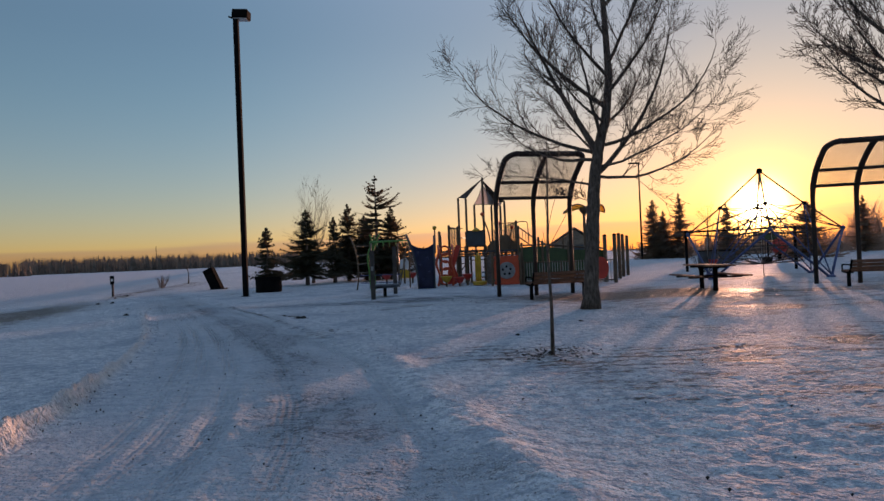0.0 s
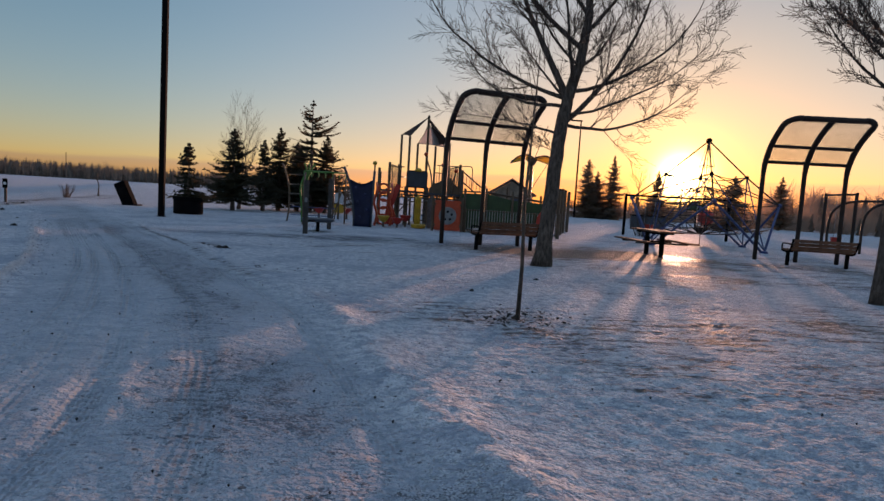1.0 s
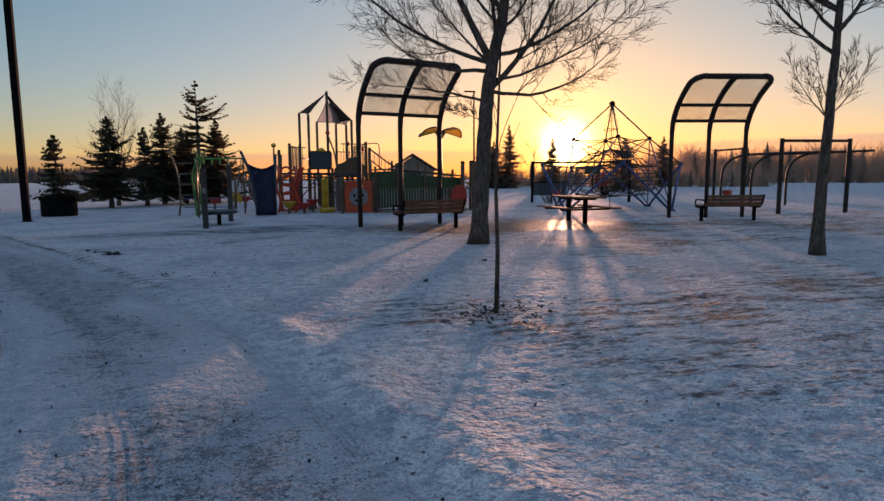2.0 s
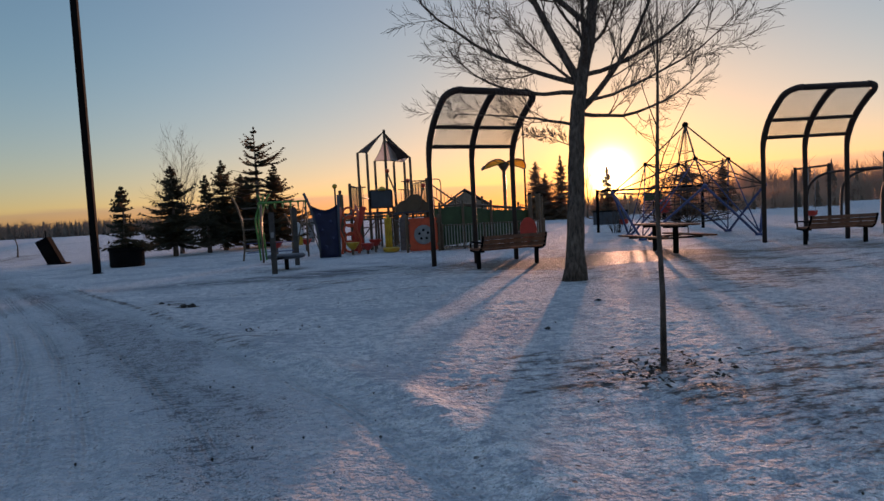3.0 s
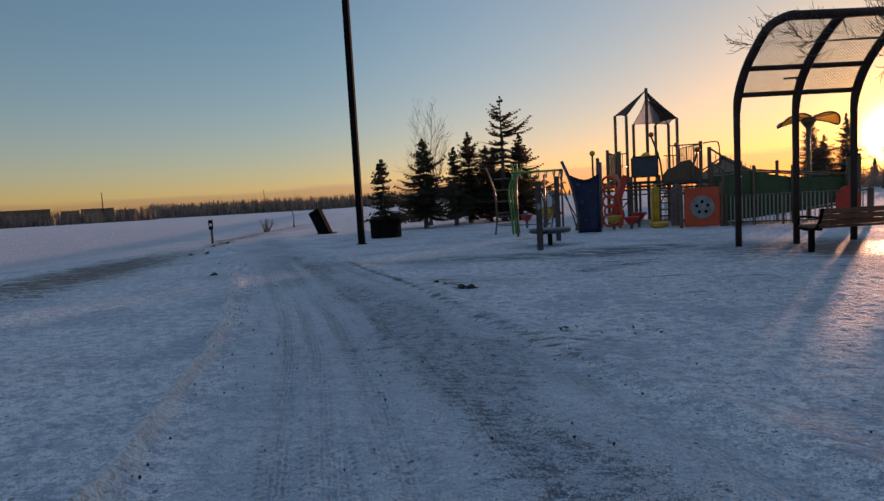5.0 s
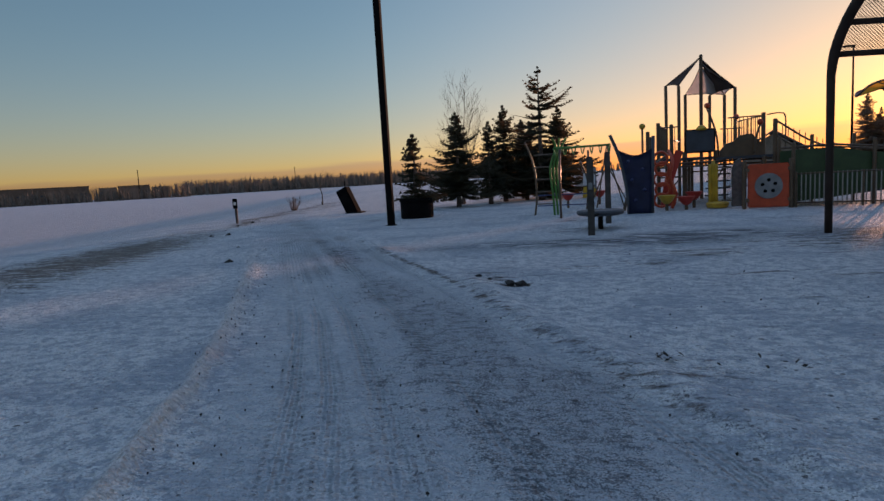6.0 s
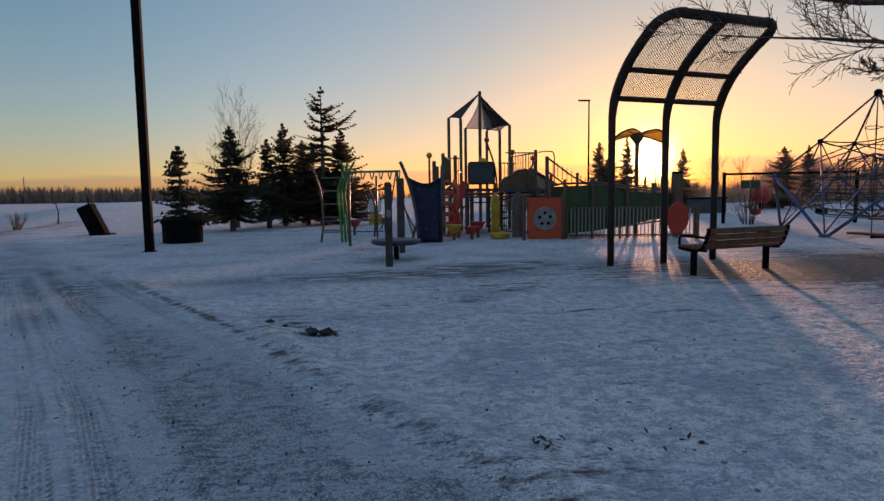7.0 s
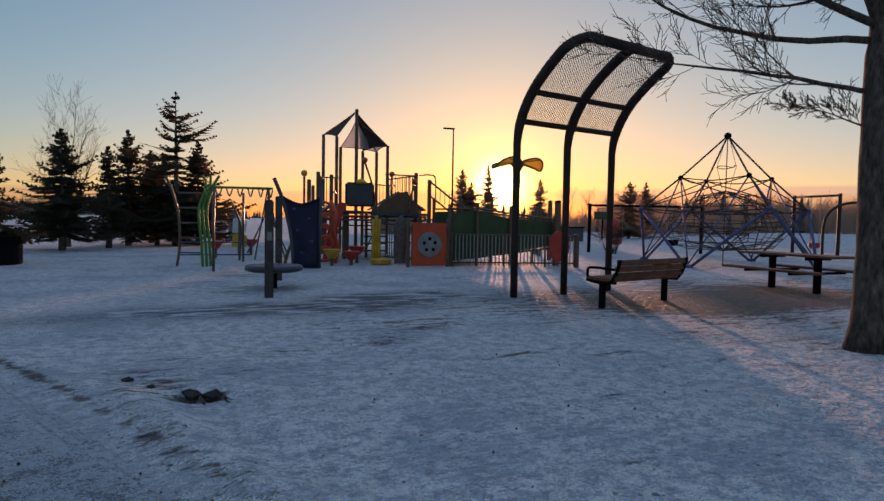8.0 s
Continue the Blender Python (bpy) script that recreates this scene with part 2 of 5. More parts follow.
def snow_material():
    m = bpy.data.materials.new("trodden_snow")
    m.use_nodes = True
    nt = m.node_tree
    N, L = nt.nodes.new, nt.links.new
    b = nt.nodes["Principled BSDF"]
    tc = N("ShaderNodeTexCoord")

    def noise_tex(scale, detail=5, rough=0.6, stretch=None):
        n = N("ShaderNodeTexNoise")
        n.inputs["Scale"].default_value, n.inputs["Detail"].default_value = scale, detail
        n.inputs["Roughness"].default_value = rough
        src = tc.outputs["Object"]
        if stretch:
            mp = N("ShaderNodeMapping")
            mp.inputs["Scale"].default_value = stretch
            mp.inputs["Rotation"].default_value = (0, 0, radians(-25))
            L(src, mp.inputs["Vector"])
            src = mp.outputs[0]
        L(src, n.inputs["Vector"])
        return n.outputs["Fac"]

    def attr(name):
        a = N("ShaderNodeAttribute")
        a.attribute_name = name
        return a.outputs["Fac"]

    def op(kind, a, bb, clamp=False):
        n = N("ShaderNodeMath")
        n.operation, n.use_clamp = kind, clamp
        for i, v in enumerate((a, bb)):
            if isinstance(v, (int, float)):
                n.inputs[i].default_value = v
            else:
                L(v, n.inputs[i])
        return n.outputs[0]

    def step(v, lo, hi):
        n = N("ShaderNodeMapRange")
        n.interpolation_type = "SMOOTHSTEP"
        n.inputs["From Min"].default_value, n.inputs["From Max"].default_value = lo, hi
        L(v, n.inputs["Value"])
        return n.outputs[0]

    def blend(fac, a, bb):
        n = N("ShaderNodeMix")
        n.data_type = "RGBA"
        L(fac, n.inputs["Factor"])
        for key, v in (("A", a), ("B", bb)):
            if isinstance(v, tuple):
                n.inputs[key].default_value = (*v, 1)
            else:
                L(v, n.inputs[key])
        return n.outputs["Result"]

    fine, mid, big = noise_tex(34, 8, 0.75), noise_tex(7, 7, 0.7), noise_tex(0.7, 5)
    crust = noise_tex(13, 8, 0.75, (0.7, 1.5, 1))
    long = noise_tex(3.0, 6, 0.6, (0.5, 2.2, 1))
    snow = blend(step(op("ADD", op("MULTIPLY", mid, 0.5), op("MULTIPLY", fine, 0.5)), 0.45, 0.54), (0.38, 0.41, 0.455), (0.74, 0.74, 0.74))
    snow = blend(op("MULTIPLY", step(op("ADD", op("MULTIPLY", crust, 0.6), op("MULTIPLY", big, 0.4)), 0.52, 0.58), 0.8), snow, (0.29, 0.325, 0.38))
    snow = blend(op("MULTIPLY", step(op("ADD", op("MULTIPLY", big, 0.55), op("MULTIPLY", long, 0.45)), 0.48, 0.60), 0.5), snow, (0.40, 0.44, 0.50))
    snow = blend(op("MULTIPLY", attr("pack"), 0.58), snow, (0.39, 0.42, 0.455))
    # specks of ice and dirt in the crust; crevice shade put into colour too
    grain = noise_tex(85, 6, 0.7)
    speck = op("ADD", op("MULTIPLY", fine, 0.6), op("ADD", op("MULTIPLY", grain, 0.25), op("MULTIPLY", mid, 0.25)))
    snow = blend(op("MULTIPLY", step(speck, 0.60, 0.66), 0.75), snow, (0.13, 0.145, 0.175))
    # thin snow over grey road grit
    grit = attr("grit")
    g = op("ADD", op("MULTIPLY", grit, 0.85), op("MULTIPLY", op("SUBTRACT", crust, 0.5), 1.4))
    g = op("ADD", g, op("ADD", op("MULTIPLY", op("SUBTRACT", fine, 0.5), 3.6), op("MULTIPLY", op("SUBTRACT", grain, 0.5), 4.2)))
    g = op("ADD", g, op("MULTIPLY", op("SUBTRACT", mid, 0.5), op("MULTIPLY", step(grit, 0.1, 0.6), 3.4)))
    # tread grooves darkened in colour, standing in for their weak shade
    g = op("ADD", g, op("MULTIPLY", op("MULTIPLY", op("SINE", attr("along"), 0.0), attr("tread")), -0.25))
    streak = step(grit, 1.0, 1.3)
    g = op("ADD", g, op("MULTIPLY", op("SUBTRACT", op("MULTIPLY", op("SUBTRACT", long, 0.5), 13.0), 0.15), streak))
    road = blend(step(fine, 0.3, 0.7), (0.03, 0.036, 0.046), (0.14, 0.155, 0.18))
    col = blend(op("MULTIPLY", step(g, 0.5, 1.2), 0.85), snow, road)
    # bare soil and dead turf, with some painted shade in the same mask
    soil_shade = attr("soil_shade")
    bare = step(soil_shade, 0.05, 0.35)
    s = op("ADD", op("MULTIPLY", soil_shade, 1.35), op("MULTIPLY", op("MULTIPLY", op("SUBTRACT", long, 0.5), 3.4), bare))
    s = op("ADD", s, op("MULTIPLY", op("MULTIPLY", op("SUBTRACT", crust, 0.5), 3.6), bare))
    earth = blend(step(mid, 0.3, 0.7), (0.045, 0.032, 0.025), (0.13, 0.095, 0.072))
    col = blend(op("MULTIPLY", step(s, 0.40, 1.15), 0.88), col, earth)
    # scattered crumbs of bark and grit
    v = N("ShaderNodeTexVoronoi")
    v.inputs["Scale"].default_value = 7.0
    L(tc.outputs["Object"], v.inputs["Vector"])
    crumb = op("LESS_THAN", op("ADD", v.outputs["Distance"], op("MULTIPLY", fine, 0.12)), op("MULTIPLY", op("SUBTRACT", mid, 0.28), 0.62))
    col = blend(op("MULTIPLY", crumb, 0.75), col, (0.07, 0.065, 0.062))
    col = blend(op("MULTIPLY", attr("fresh"), 0.85), col, blend(step(fine, 0.35, 0.65), (0.56, 0.48, 0.44), (0.80, 0.75, 0.72)))
    # wind-packed grey crust over the lake ice
    col = blend(op("MULTIPLY", attr("lake"), 0.85), col, blend(step(long, 0.35, 0.65), (0.42, 0.395, 0.42), (0.58, 0.55, 0.56)))
    L(col, b.inputs["Base Color"])
    # wet ice shows through where the snow is worn off
    L(op("SUBTRACT", 0.78, op("MULTIPLY", step(soil_shade, 0.35, 0.9), 0.22)), b.inputs["Roughness"])
    b.inputs["Specular IOR Level"].default_value = 0.09
    # relief: grains, wind crust, tyre tread
    tread = op("MULTIPLY", op("ADD", op("MULTIPLY", op("SINE", attr("along"), 0.0), 0.5), op("SINE", op("MULTIPLY", attr("across"), 95.0), 0.0)), attr("tread"))
    lump, crumbs = noise_tex(8.0, 2, 0.55, (0.95, 1.1, 1)), noise_tex(21, 2, 0.55, (0.95, 1.1, 1))
    loose = op("SUBTRACT", 1.0, op("MULTIPLY", attr("pack"), 0.25))
    h = op("MULTIPLY", op("ADD", op("MULTIPLY", lump, 1.0), op("MULTIPLY", crumbs, 0.75)), loose)
    h = op("ADD", h, op("MULTIPLY", noise_tex(48, 2, 0.5), 0.16))
    h = op("ADD", h, op("MULTIPLY", tread, 0.16))
    bp = N("ShaderNodeBump")
    bp.inputs["Strength"].default_value, bp.inputs["Distance"].default_value = 1.0, 0.12
    L(h, bp.inputs["Height"])
    L(bp.outputs[0], b.inputs["Normal"])
    return m


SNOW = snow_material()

# ---- mesh helpers ----


def mesh_object(name, bm, mat, smooth=False):
    me = bpy.data.meshes.new(name)
    bm.to_mesh(me)
    bm.free()
    me.materials.append(mat)
    if smooth:
        me.shade_smooth()
    return new(name, me)


def part(name, bm, mat, parent, label="", smooth=False):
    ob = mesh_object(name, bm, mat, smooth)
    ob.parent = parent
    return tagged(ob, label)


def piece(name, mesh, parent, m):
    ob = new(name, mesh)
    ob.parent = parent
    ob.matrix_basis = m
    return ob


def thing(name, x, y, z, rz, label, category, group=""):
    ob = new(name)
    ob.empty_display_size = 0.2
    ob.matrix_basis = pose(x, y, z, 0, 0, rz)
    return tagged(ob, label, category, group)


def tube(bm, pts, radii, sides=8, cap=True):
    pts = [Vector(p) for p in pts]
    if isinstance(radii, (int, float)):
        radii = [radii] * len(pts)
    rings, side = [], None
    for i, p in enumerate(pts):
        d = (pts[min(i + 1, len(pts) - 1)] - pts[max(i - 1, 0)]).normalized()
        if side is None:
            side = d.orthogonal().normalized()
        else:
            side = side - d * side.dot(d)
            side = side.normalized() if side.length > 1e-6 else d.orthogonal().normalized()
        up = d.cross(side)
        rings.append([bm.verts.new(p + radii[i] * (math.cos(a) * side + math.sin(a) * up)) for a in (2 * math.pi * k / sides for k in range(sides))])
    for r0, r1 in zip(rings, rings[1:]):
        for k in range(sides):
            bm.faces.new((r0[k], r0[(k + 1) % sides], r1[(k + 1) % sides], r1[k]))
    if cap and sides > 2:
        bm.faces.new(rings[0][::-1])
        bm.faces.new(rings[-1])
    return bm


def box(bm, c, size, m=None, bevel=0.0):
    mat = (m or Matrix()) @ Matrix.Translation(c) @ Matrix.Diagonal((*size, 1))
    vs = bmesh.ops.create_cube(bm, size=1, matrix=mat)["verts"]
    if bevel:
        es = list({e for v in vs for e in v.link_edges})
        bmesh.ops.bevel(bm, geom=es, offset=bevel, segments=2, affect="EDGES")
    return bm


def ball(bm, c, r, u=12, v=8):
    bmesh.ops.create_uvsphere(bm, u_segments=u, v_segments=v, radius=r, matrix=Matrix.Translation(c))
    return bm


def lathe(bm, profile, c=(0, 0, 0), sides=20):
    rings = [[bm.verts.new((c[0] + r * math.cos(a), c[1] + r * math.sin(a), c[2] + z)) for a in (2 * math.pi * k / sides for k in range(sides))] for r, z in profile]
    for r0, r1 in zip(rings, rings[1:]):
        for k in range(sides):
            bm.faces.new((r0[k], r0[(k + 1) % sides], r1[(k + 1) % sides], r1[k]))
    bm.faces.new(rings[0][::-1])
    bm.faces.new(rings[-1])
    return bm


def slab(bm, outline, thick, axis="y"):
    """A flat board of that outline, given in x and z, thick metres deep along y."""
    a = [bm.verts.new((x, -thick / 2, z)) for x, z in outline]
    b = [bm.verts.new((x, thick / 2, z)) for x, z in outline]
    bm.faces.new(a)
    bm.faces.new(b[::-1])
    n = len(a)
    for i in range(n):
        bm.faces.new((a[i], b[i], b[(i + 1) % n], a[(i + 1) % n]))
    bmesh.ops.recalc_face_normals(bm, faces=bm.faces)
    return bm


def nb():
    return bmesh.new()


def arc(c, r, a0, a1, n, plane="xz"):
    out = []
    for i in range(n + 1):
        a = radians(a0 + (a1 - a0) * i / n)
        u, v = r * math.cos(a), r * math.sin(a)
        out.append((c[0] + u, c[1], c[2] + v) if plane == "xz" else (c[0], c[1] + u, c[2] + v) if plane == "yz" else (c[0] + u, c[1] + v, c[2]))
    return out


# ---- ground ----
LEFT_EDGE = ([-40, -6, 0, 5.6, 6.8, 8.8, 11.6, 13.4, 21.0, 27, 36, 50, 80], [8, -1.8, -2.5, -3.34, -3.66, -4.4, -5.6, -6.5, -10.8, -14.6, -20.5, -28, -40])
RIGHT_EDGE = ([-40, -6, 0, 4.65, 9.0, 12.2, 15.6, 21.7, 27, 36, 50, 80], [14, 2.6, 1.5, 0.42, -0.95, -2.83, -4.77, -8.65, -11.9, -17.6, -25, -37])
SHORE = ([-200, -20, 5, 18, 22.5, 26.5, 33, 48, 80, 140, 400], [-9, -11, -12.5, -15.0, -16.5, -17.6, -18.6, -24, -36, -60, -160])


def lattice(x, y, seed):
    h = (np.floor(x).astype(np.int64) * 374761393 + np.floor(y).astype(np.int64) * 668265263 + seed * 974711) & 0x7FFFFFFF
    h = ((h ^ (h >> 13)) * 1274126177) & 0x7FFFFFFF
    return ((h ^ (h >> 16)) & 0xFFFF) / 65535.0


def value_noise(x, y, seed):
    fx, fy = x - np.floor(x), y - np.floor(y)
    fx, fy = fx * fx * (3 - 2 * fx), fy * fy * (3 - 2 * fy)
    a, b = lattice(x, y, seed), lattice(x + 1, y, seed)
    c, d = lattice(x, y + 1, seed), lattice(x + 1, y + 1, seed)
    return (a * (1 - fx) + b * fx) * (1 - fy) + (c * (1 - fx) + d * fx) * fy - 0.5


def fbm(x, y, size, seed, octaves=4):
    out, amp = 0, 1.0
    for k in range(octaves):
        out = out + amp * value_noise(x / size * 2**k + 17.3 * k, y / size * 2**k - 9.1 * k, seed + k)
        amp *= 0.5
    return out


def bell(v, width):
    return np.exp(-((v / width) ** 2))


def graded(lo, hi, step, far_lo, far_hi, growth):
    mid = list(np.arange(lo, hi + step / 2, step))
    a, s = [], step
    while (a[-1] if a else lo) > far_lo:
        s *= growth
        a.append((a[-1] if a else lo) - s)
    b, s = [], step
    while (b[-1] if b else hi) < far_hi:
        s *= growth
        b.append((b[-1] if b else hi) + s)
    return np.array(a[::-1] + mid + b)


def ground():
    xs = graded(-5.6, 5.2, 0.03, -3000, 3000, 1.042)
    ys = graded(3.6, 16.0, 0.03, -400, 3500, 1.042)
    X, Y = np.meshgrid(xs, ys)
    rng = np.random.default_rng(5)
    wob = 0.18 * fbm(X, Y, 1.4, 40, 3)
    le, re = np.interp(Y, *LEFT_EDGE) + wob, np.interp(Y, *RIGHT_EDGE) + wob
    s = (X - le) / (re - le)
    on = np.clip(np.minimum(X - le, re - X) / 0.35, 0, 1)
    on = on * on * (3 - 2 * on)
    lawn = 1 - on
    near = np.clip(1 - np.hypot(X, Y - 12) / 90, 0, 1)
    Z = 0.03 * fbm(X, Y, 7, 1, 2)
    Z += lawn * near * (0.010 * fbm(X, 1.4 * Y, 0.8, 5, 3) + 0.006 * np.abs(fbm(X * 1.0 + Y * 0.4, 1.3 * Y - 0.4 * X, 0.135, 9, 2)) + 0.005 * fbm(X + 0.5 * Y, 1.6 * Y, 0.11, 12, 2))
    Z += lawn * near * 0.035 * fbm(X, Y, 2.3, 61, 2)
    Z += on * 0.005 * fbm(X, Y, 0.45, 14, 4) + on * near * bell(s - 0.50, 0.09) * 0.018 * fbm(X, Y, 0.16, 17, 3) + on * near * bell(s - 0.72, 0.22) * 0.010 * np.abs(fbm(X, Y, 0.14, 19, 2))
    # trodden pits, thick on the grass side
    n = 2600
    px, py = rng.uniform(-1.5, 9, n), rng.uniform(3, 19, n)
    for i in range(n):
        r = rng.uniform(0.02, 0.055)
        i0, i1 = np.searchsorted(xs, [px[i] - 3 * r, px[i] + 3 * r])
        j0, j1 = np.searchsorted(ys, [py[i] - 3 * r, py[i] + 3 * r])
        sub = np.s_[j0:j1, i0:i1]
        q = np.hypot((X[sub] - px[i]) / r, (Y[sub] - py[i]) / (r * rng.uniform(0.8, 2.0)))
        Z[sub] += lawn[sub] * rng.uniform(0.002, 0.008) * (0.45 * bell(q - 1.35, 0.5) - bell(q, 0.85))
    # a strip churned by many feet
    churn = lawn * bell(X - 2.0 + 0.30 * (Y - 6), 1.5) * bell(Y - 6, 3.6)
    Z += churn * (0.012 * fbm(X, Y, 0.10, 131, 2) + 0.008 * np.abs(fbm(X + 0.3 * Y, Y, 0.21, 137, 2)))
    # ploughed berm along one edge, low shoulder along the other
    rag = 0.7 + 0.8 * np.abs(fbm(X, Y, 0.4, 21, 3))
    lip = X - np.interp(Y, *LEFT_EDGE) + 0.11 + 0.05 * fbm(X, Y, 0.5, 44, 3)
    Z += near * (0.10 + 0.28 * np.clip(1.7 - Y / 5.5, 0, 1)) * rag * bell(lip + 0.04 * fbm(X, Y, 0.13, 49, 2), 0.065)
    Z += near * 0.065 * rag * bell(X - re - 0.15, 0.24)
    # wheel ruts
    le0, re0 = np.interp(Y, *LEFT_EDGE), np.interp(Y, *RIGHT_EDGE)
    track = (X - le0) / (re0 - le0)
    tread, along = np.zeros_like(X), np.zeros_like(X)
    for c, w, depth in ((0.22, 0.022, 0.005), (0.30, 0.022, 0.005), (0.42, 0.028, 0.012), (0.60, 0.03, 0.006), (0.90, 0.026, 0.008)):
        u = (track - c - 0.004 * np.sin(Y * 0.22 + c * 20)) / w
        g = bell(u, 1.0)
        Z -= near * on * depth * g
        Z += near * on * depth * 0.6 * bell(np.abs(u) - 1.8, 0.5)
        along = np.where(np.abs(u) < 1.8, 78.0 * Y + 2.6 * np.abs(u), along)
        tread = np.maximum(tread, np.exp(-(u / 1.2) ** 4) * on * (0.55 + 0.9 * fbm(X, Y, 1.3, 47, 2)))
    # a sunken hole beside the road
    pit = 1 / (1 + (np.hypot((X + 3.93) / 1.15, (Y - 15.42) / 0.85) / 0.16) ** 6)
    Z -= 0.10 * pit
    # the bank down to the frozen lake
    sh = np.interp(Y, *SHORE) + 0.8 * fbm(X, Y, 6, 60, 3)
    down = np.clip((sh - X) / 15.0, 0, 1)
    Z -= 0.85 * down * down * (3 - 2 * down)
    far = np.clip((np.hypot(X, Y) - 60) / 200, 0, 1)
    Z += (1 - down) * far * 0.8 * fbm(X, Y, 60, 70, 3)
    # worn parts
    grit = on * (-0.05 + bell(s - 0.68, 0.17) * (1.2 + 1.2 * fbm(X, Y * 0.6, 0.8, 52, 4)) + 0.30 * bell(s - 0.42, 0.05) + 0.55 * fbm(X, Y, 1.6, 33, 4)) * np.clip(1.15 - Y / 60, 0.45, 1)
    grit += on * 0.7 * bell(Y - 13.2, 2.0) * bell(s - 0.78, 0.3) * (0.7 + 1.2 * fbm(X, Y, 0.7, 163, 3))
    grit = np.minimum(grit, 0.98)
    grit += 2.3 * np.clip(0.75 + 1.1 * fbm(X, Y, 1.6, 151, 3), 0, 1.1) * bell(X + 1.2, 5.2) * bell(Y - 20.3 - 0.12 * X + 0.5 * fbm(X, Y, 2.5, 157, 2), 0.95) + 0.5 * bell(X + 0.6, 4.0) * bell(Y - 22.9, 0.35)
    grit += 0.9 * bell(np.hypot((X - 0.15) / 1.3, Y - 4.9), 0.34) + 0.5 * bell(np.hypot(X + 0.55, Y - 5.8), 0.22)
    grit += 0.6 * bell(s - 1.0, 0.05) * bell(Y - 14, 7)
    soil_shade = 1.25 * bell(X - 4.8, 3.8) * bell(Y - 19.1, 1.5)
    soil_shade += 0.45 * bell(np.hypot(X - 2.95, Y - 15.2), 0.65) + 0.16 * bell(np.hypot(X - 1.2, Y - 9.12), 0.45)
    # soil in the hole, with its deep shade put into the colour too
    soil_shade += 1.9 * pit + 0.34 * bell(np.hypot(X + 4.32, Y - 15.78), 0.26) + 0.26 * bell(X - re - 0.02, 0.25) * bell(Y - 14.2, 1.2) + 0.5 * bell(X * 0.29 - Y + 16.3 + 0.1 * fbm(X, Y, 0.5, 83, 3), 0.05) * bell(X + 1.2, 0.9) + 1.2 * bell(X + 14.2 + 0.30 * (Y - 20), 1.7) * bell(Y - 20, 7)
    soil_shade += 0.24 * bell(X - re + 0.1, 0.3) * bell(Y - 12.1, 1.5) + 0.08 * bell(X - re - 0.05, 0.16) * bell(Y - 18, 6) + 0.3 * bell(np.hypot(X + 2.35, Y - 12.2), 0.3) + 1.3 * bell(X - np.interp(Y, *RIGHT_EDGE) + 0.02, 0.04) * bell(Y - 18.2, 2.7)
    soil_shade += 0.30 * bell(np.hypot((X - 7) / 3, (Y - 8) / 2), 0.8) 
    soil_shade += 0.50 * lawn * np.clip(X - re + 0.2, 0, 1) * (0.9 * fbm(X, Y, 1.8, 81, 3) + 0.22) + 0.12 * lawn * fbm(X, Y, 1.5, 91, 2)
    soil_shade += 0.16 * bell(X - 1.9 + 0.42 * (Y - 7.0) * 0.6, 0.55) * bell(Y - 6.5, 2.6) + 0.2 * bell(np.hypot((X - 4.4) / 1.6, Y - 6.9), 0.45)
    soil_shade += 0.52 * np.clip((X - 1.8) / 3.5, 0, 1) * bell(Y - 17, 9) * np.clip(0.55 + 1.1 * fbm(0.5 * X, 1.4 * Y, 0.9, 113, 4), 0, 1.2)
    # streaks on the grass: thin snow, and shadows of undulations put into colour
    soil_shade += 0.42 * lawn * np.clip((X - re) / 1.5, 0, 1) * np.clip(fbm(0.55 * X + 0.1 * Y, 1.5 * Y - 0.2 * X, 0.55, 101, 4) + 0.25 * fbm(X, Y, 3.0, 107, 2), 0, 1)
    # bare strip along the foot of the shore
    path = np.interp(Y, [26, 28.2, 33.1, 36.2, 38.2, 42.7, 51, 56], [-15.2, -16.15, -18.4, -18.9, -19.9, -20.4, -23.2, -22.4])
    soil_shade += 1.5 * bell(X - path, 0.42) * np.clip((Y - 27) / 3, 0, 1) * np.clip((58 - Y) / 4, 0, 1)
    soil_shade += 1.1 * bell(X - path - 1.3, 0.28) * np.clip((Y - 34) / 3, 0, 1) * np.clip((58 - Y) / 4, 0, 1)
    soil_shade *= near
    ny, nx = X.shape
    me = bpy.data.meshes.new("ground")
    co = np.stack([X, Y, Z], -1).reshape(-1, 3).astype(np.float32)
    idx = np.arange(nx * ny).reshape(ny, nx)
    quads = np.stack([idx[:-1, :-1], idx[:-1, 1:], idx[1:, 1:], idx[1:, :-1]], -1).reshape(-1, 4)
    me.vertices.add(len(co))
    me.vertices.foreach_set("co", co.ravel())
    me.loops.add(quads.size)
    me.loops.foreach_set("vertex_index", quads.ravel().astype(np.int32))
    me.polygons.add(len(quads))
    me.polygons.foreach_set("loop_start", np.arange(0, quads.size, 4, dtype=np.int32))
    me.update(calc_edges=True)
    for name, val in (("grit", grit), ("soil_shade", soil_shade), ("tread", tread), ("fresh", 0.9 * bell(lip, 0.075) * np.clip((24 - Y) / 8, 0, 1)), ("pack", np.maximum(on * np.clip(1 - 0.8 * bell(X - le, 0.2), 0, 1), down)), ("along", along), ("lake", np.clip(3 * down - 0.4, 0, 1)), ("across", X - le0)):
        a = me.attributes.new(name, "FLOAT", "POINT")
        a.data.foreach_set("value", val.ravel().astype(np.float32))
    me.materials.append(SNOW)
    me.shade_smooth()
    return tagged(new("ground", me), "trodden snow over lawn, road and frozen lake", "ground", kind="structure")


ground()


# ---- trees ----
def rotated(d, angle, spin):
    side = d.orthogonal().normalized()
    side = Matrix.Rotation(spin, 3, d) @ side
    return (Matrix.Rotation(angle, 3, side) @ d).normalized()


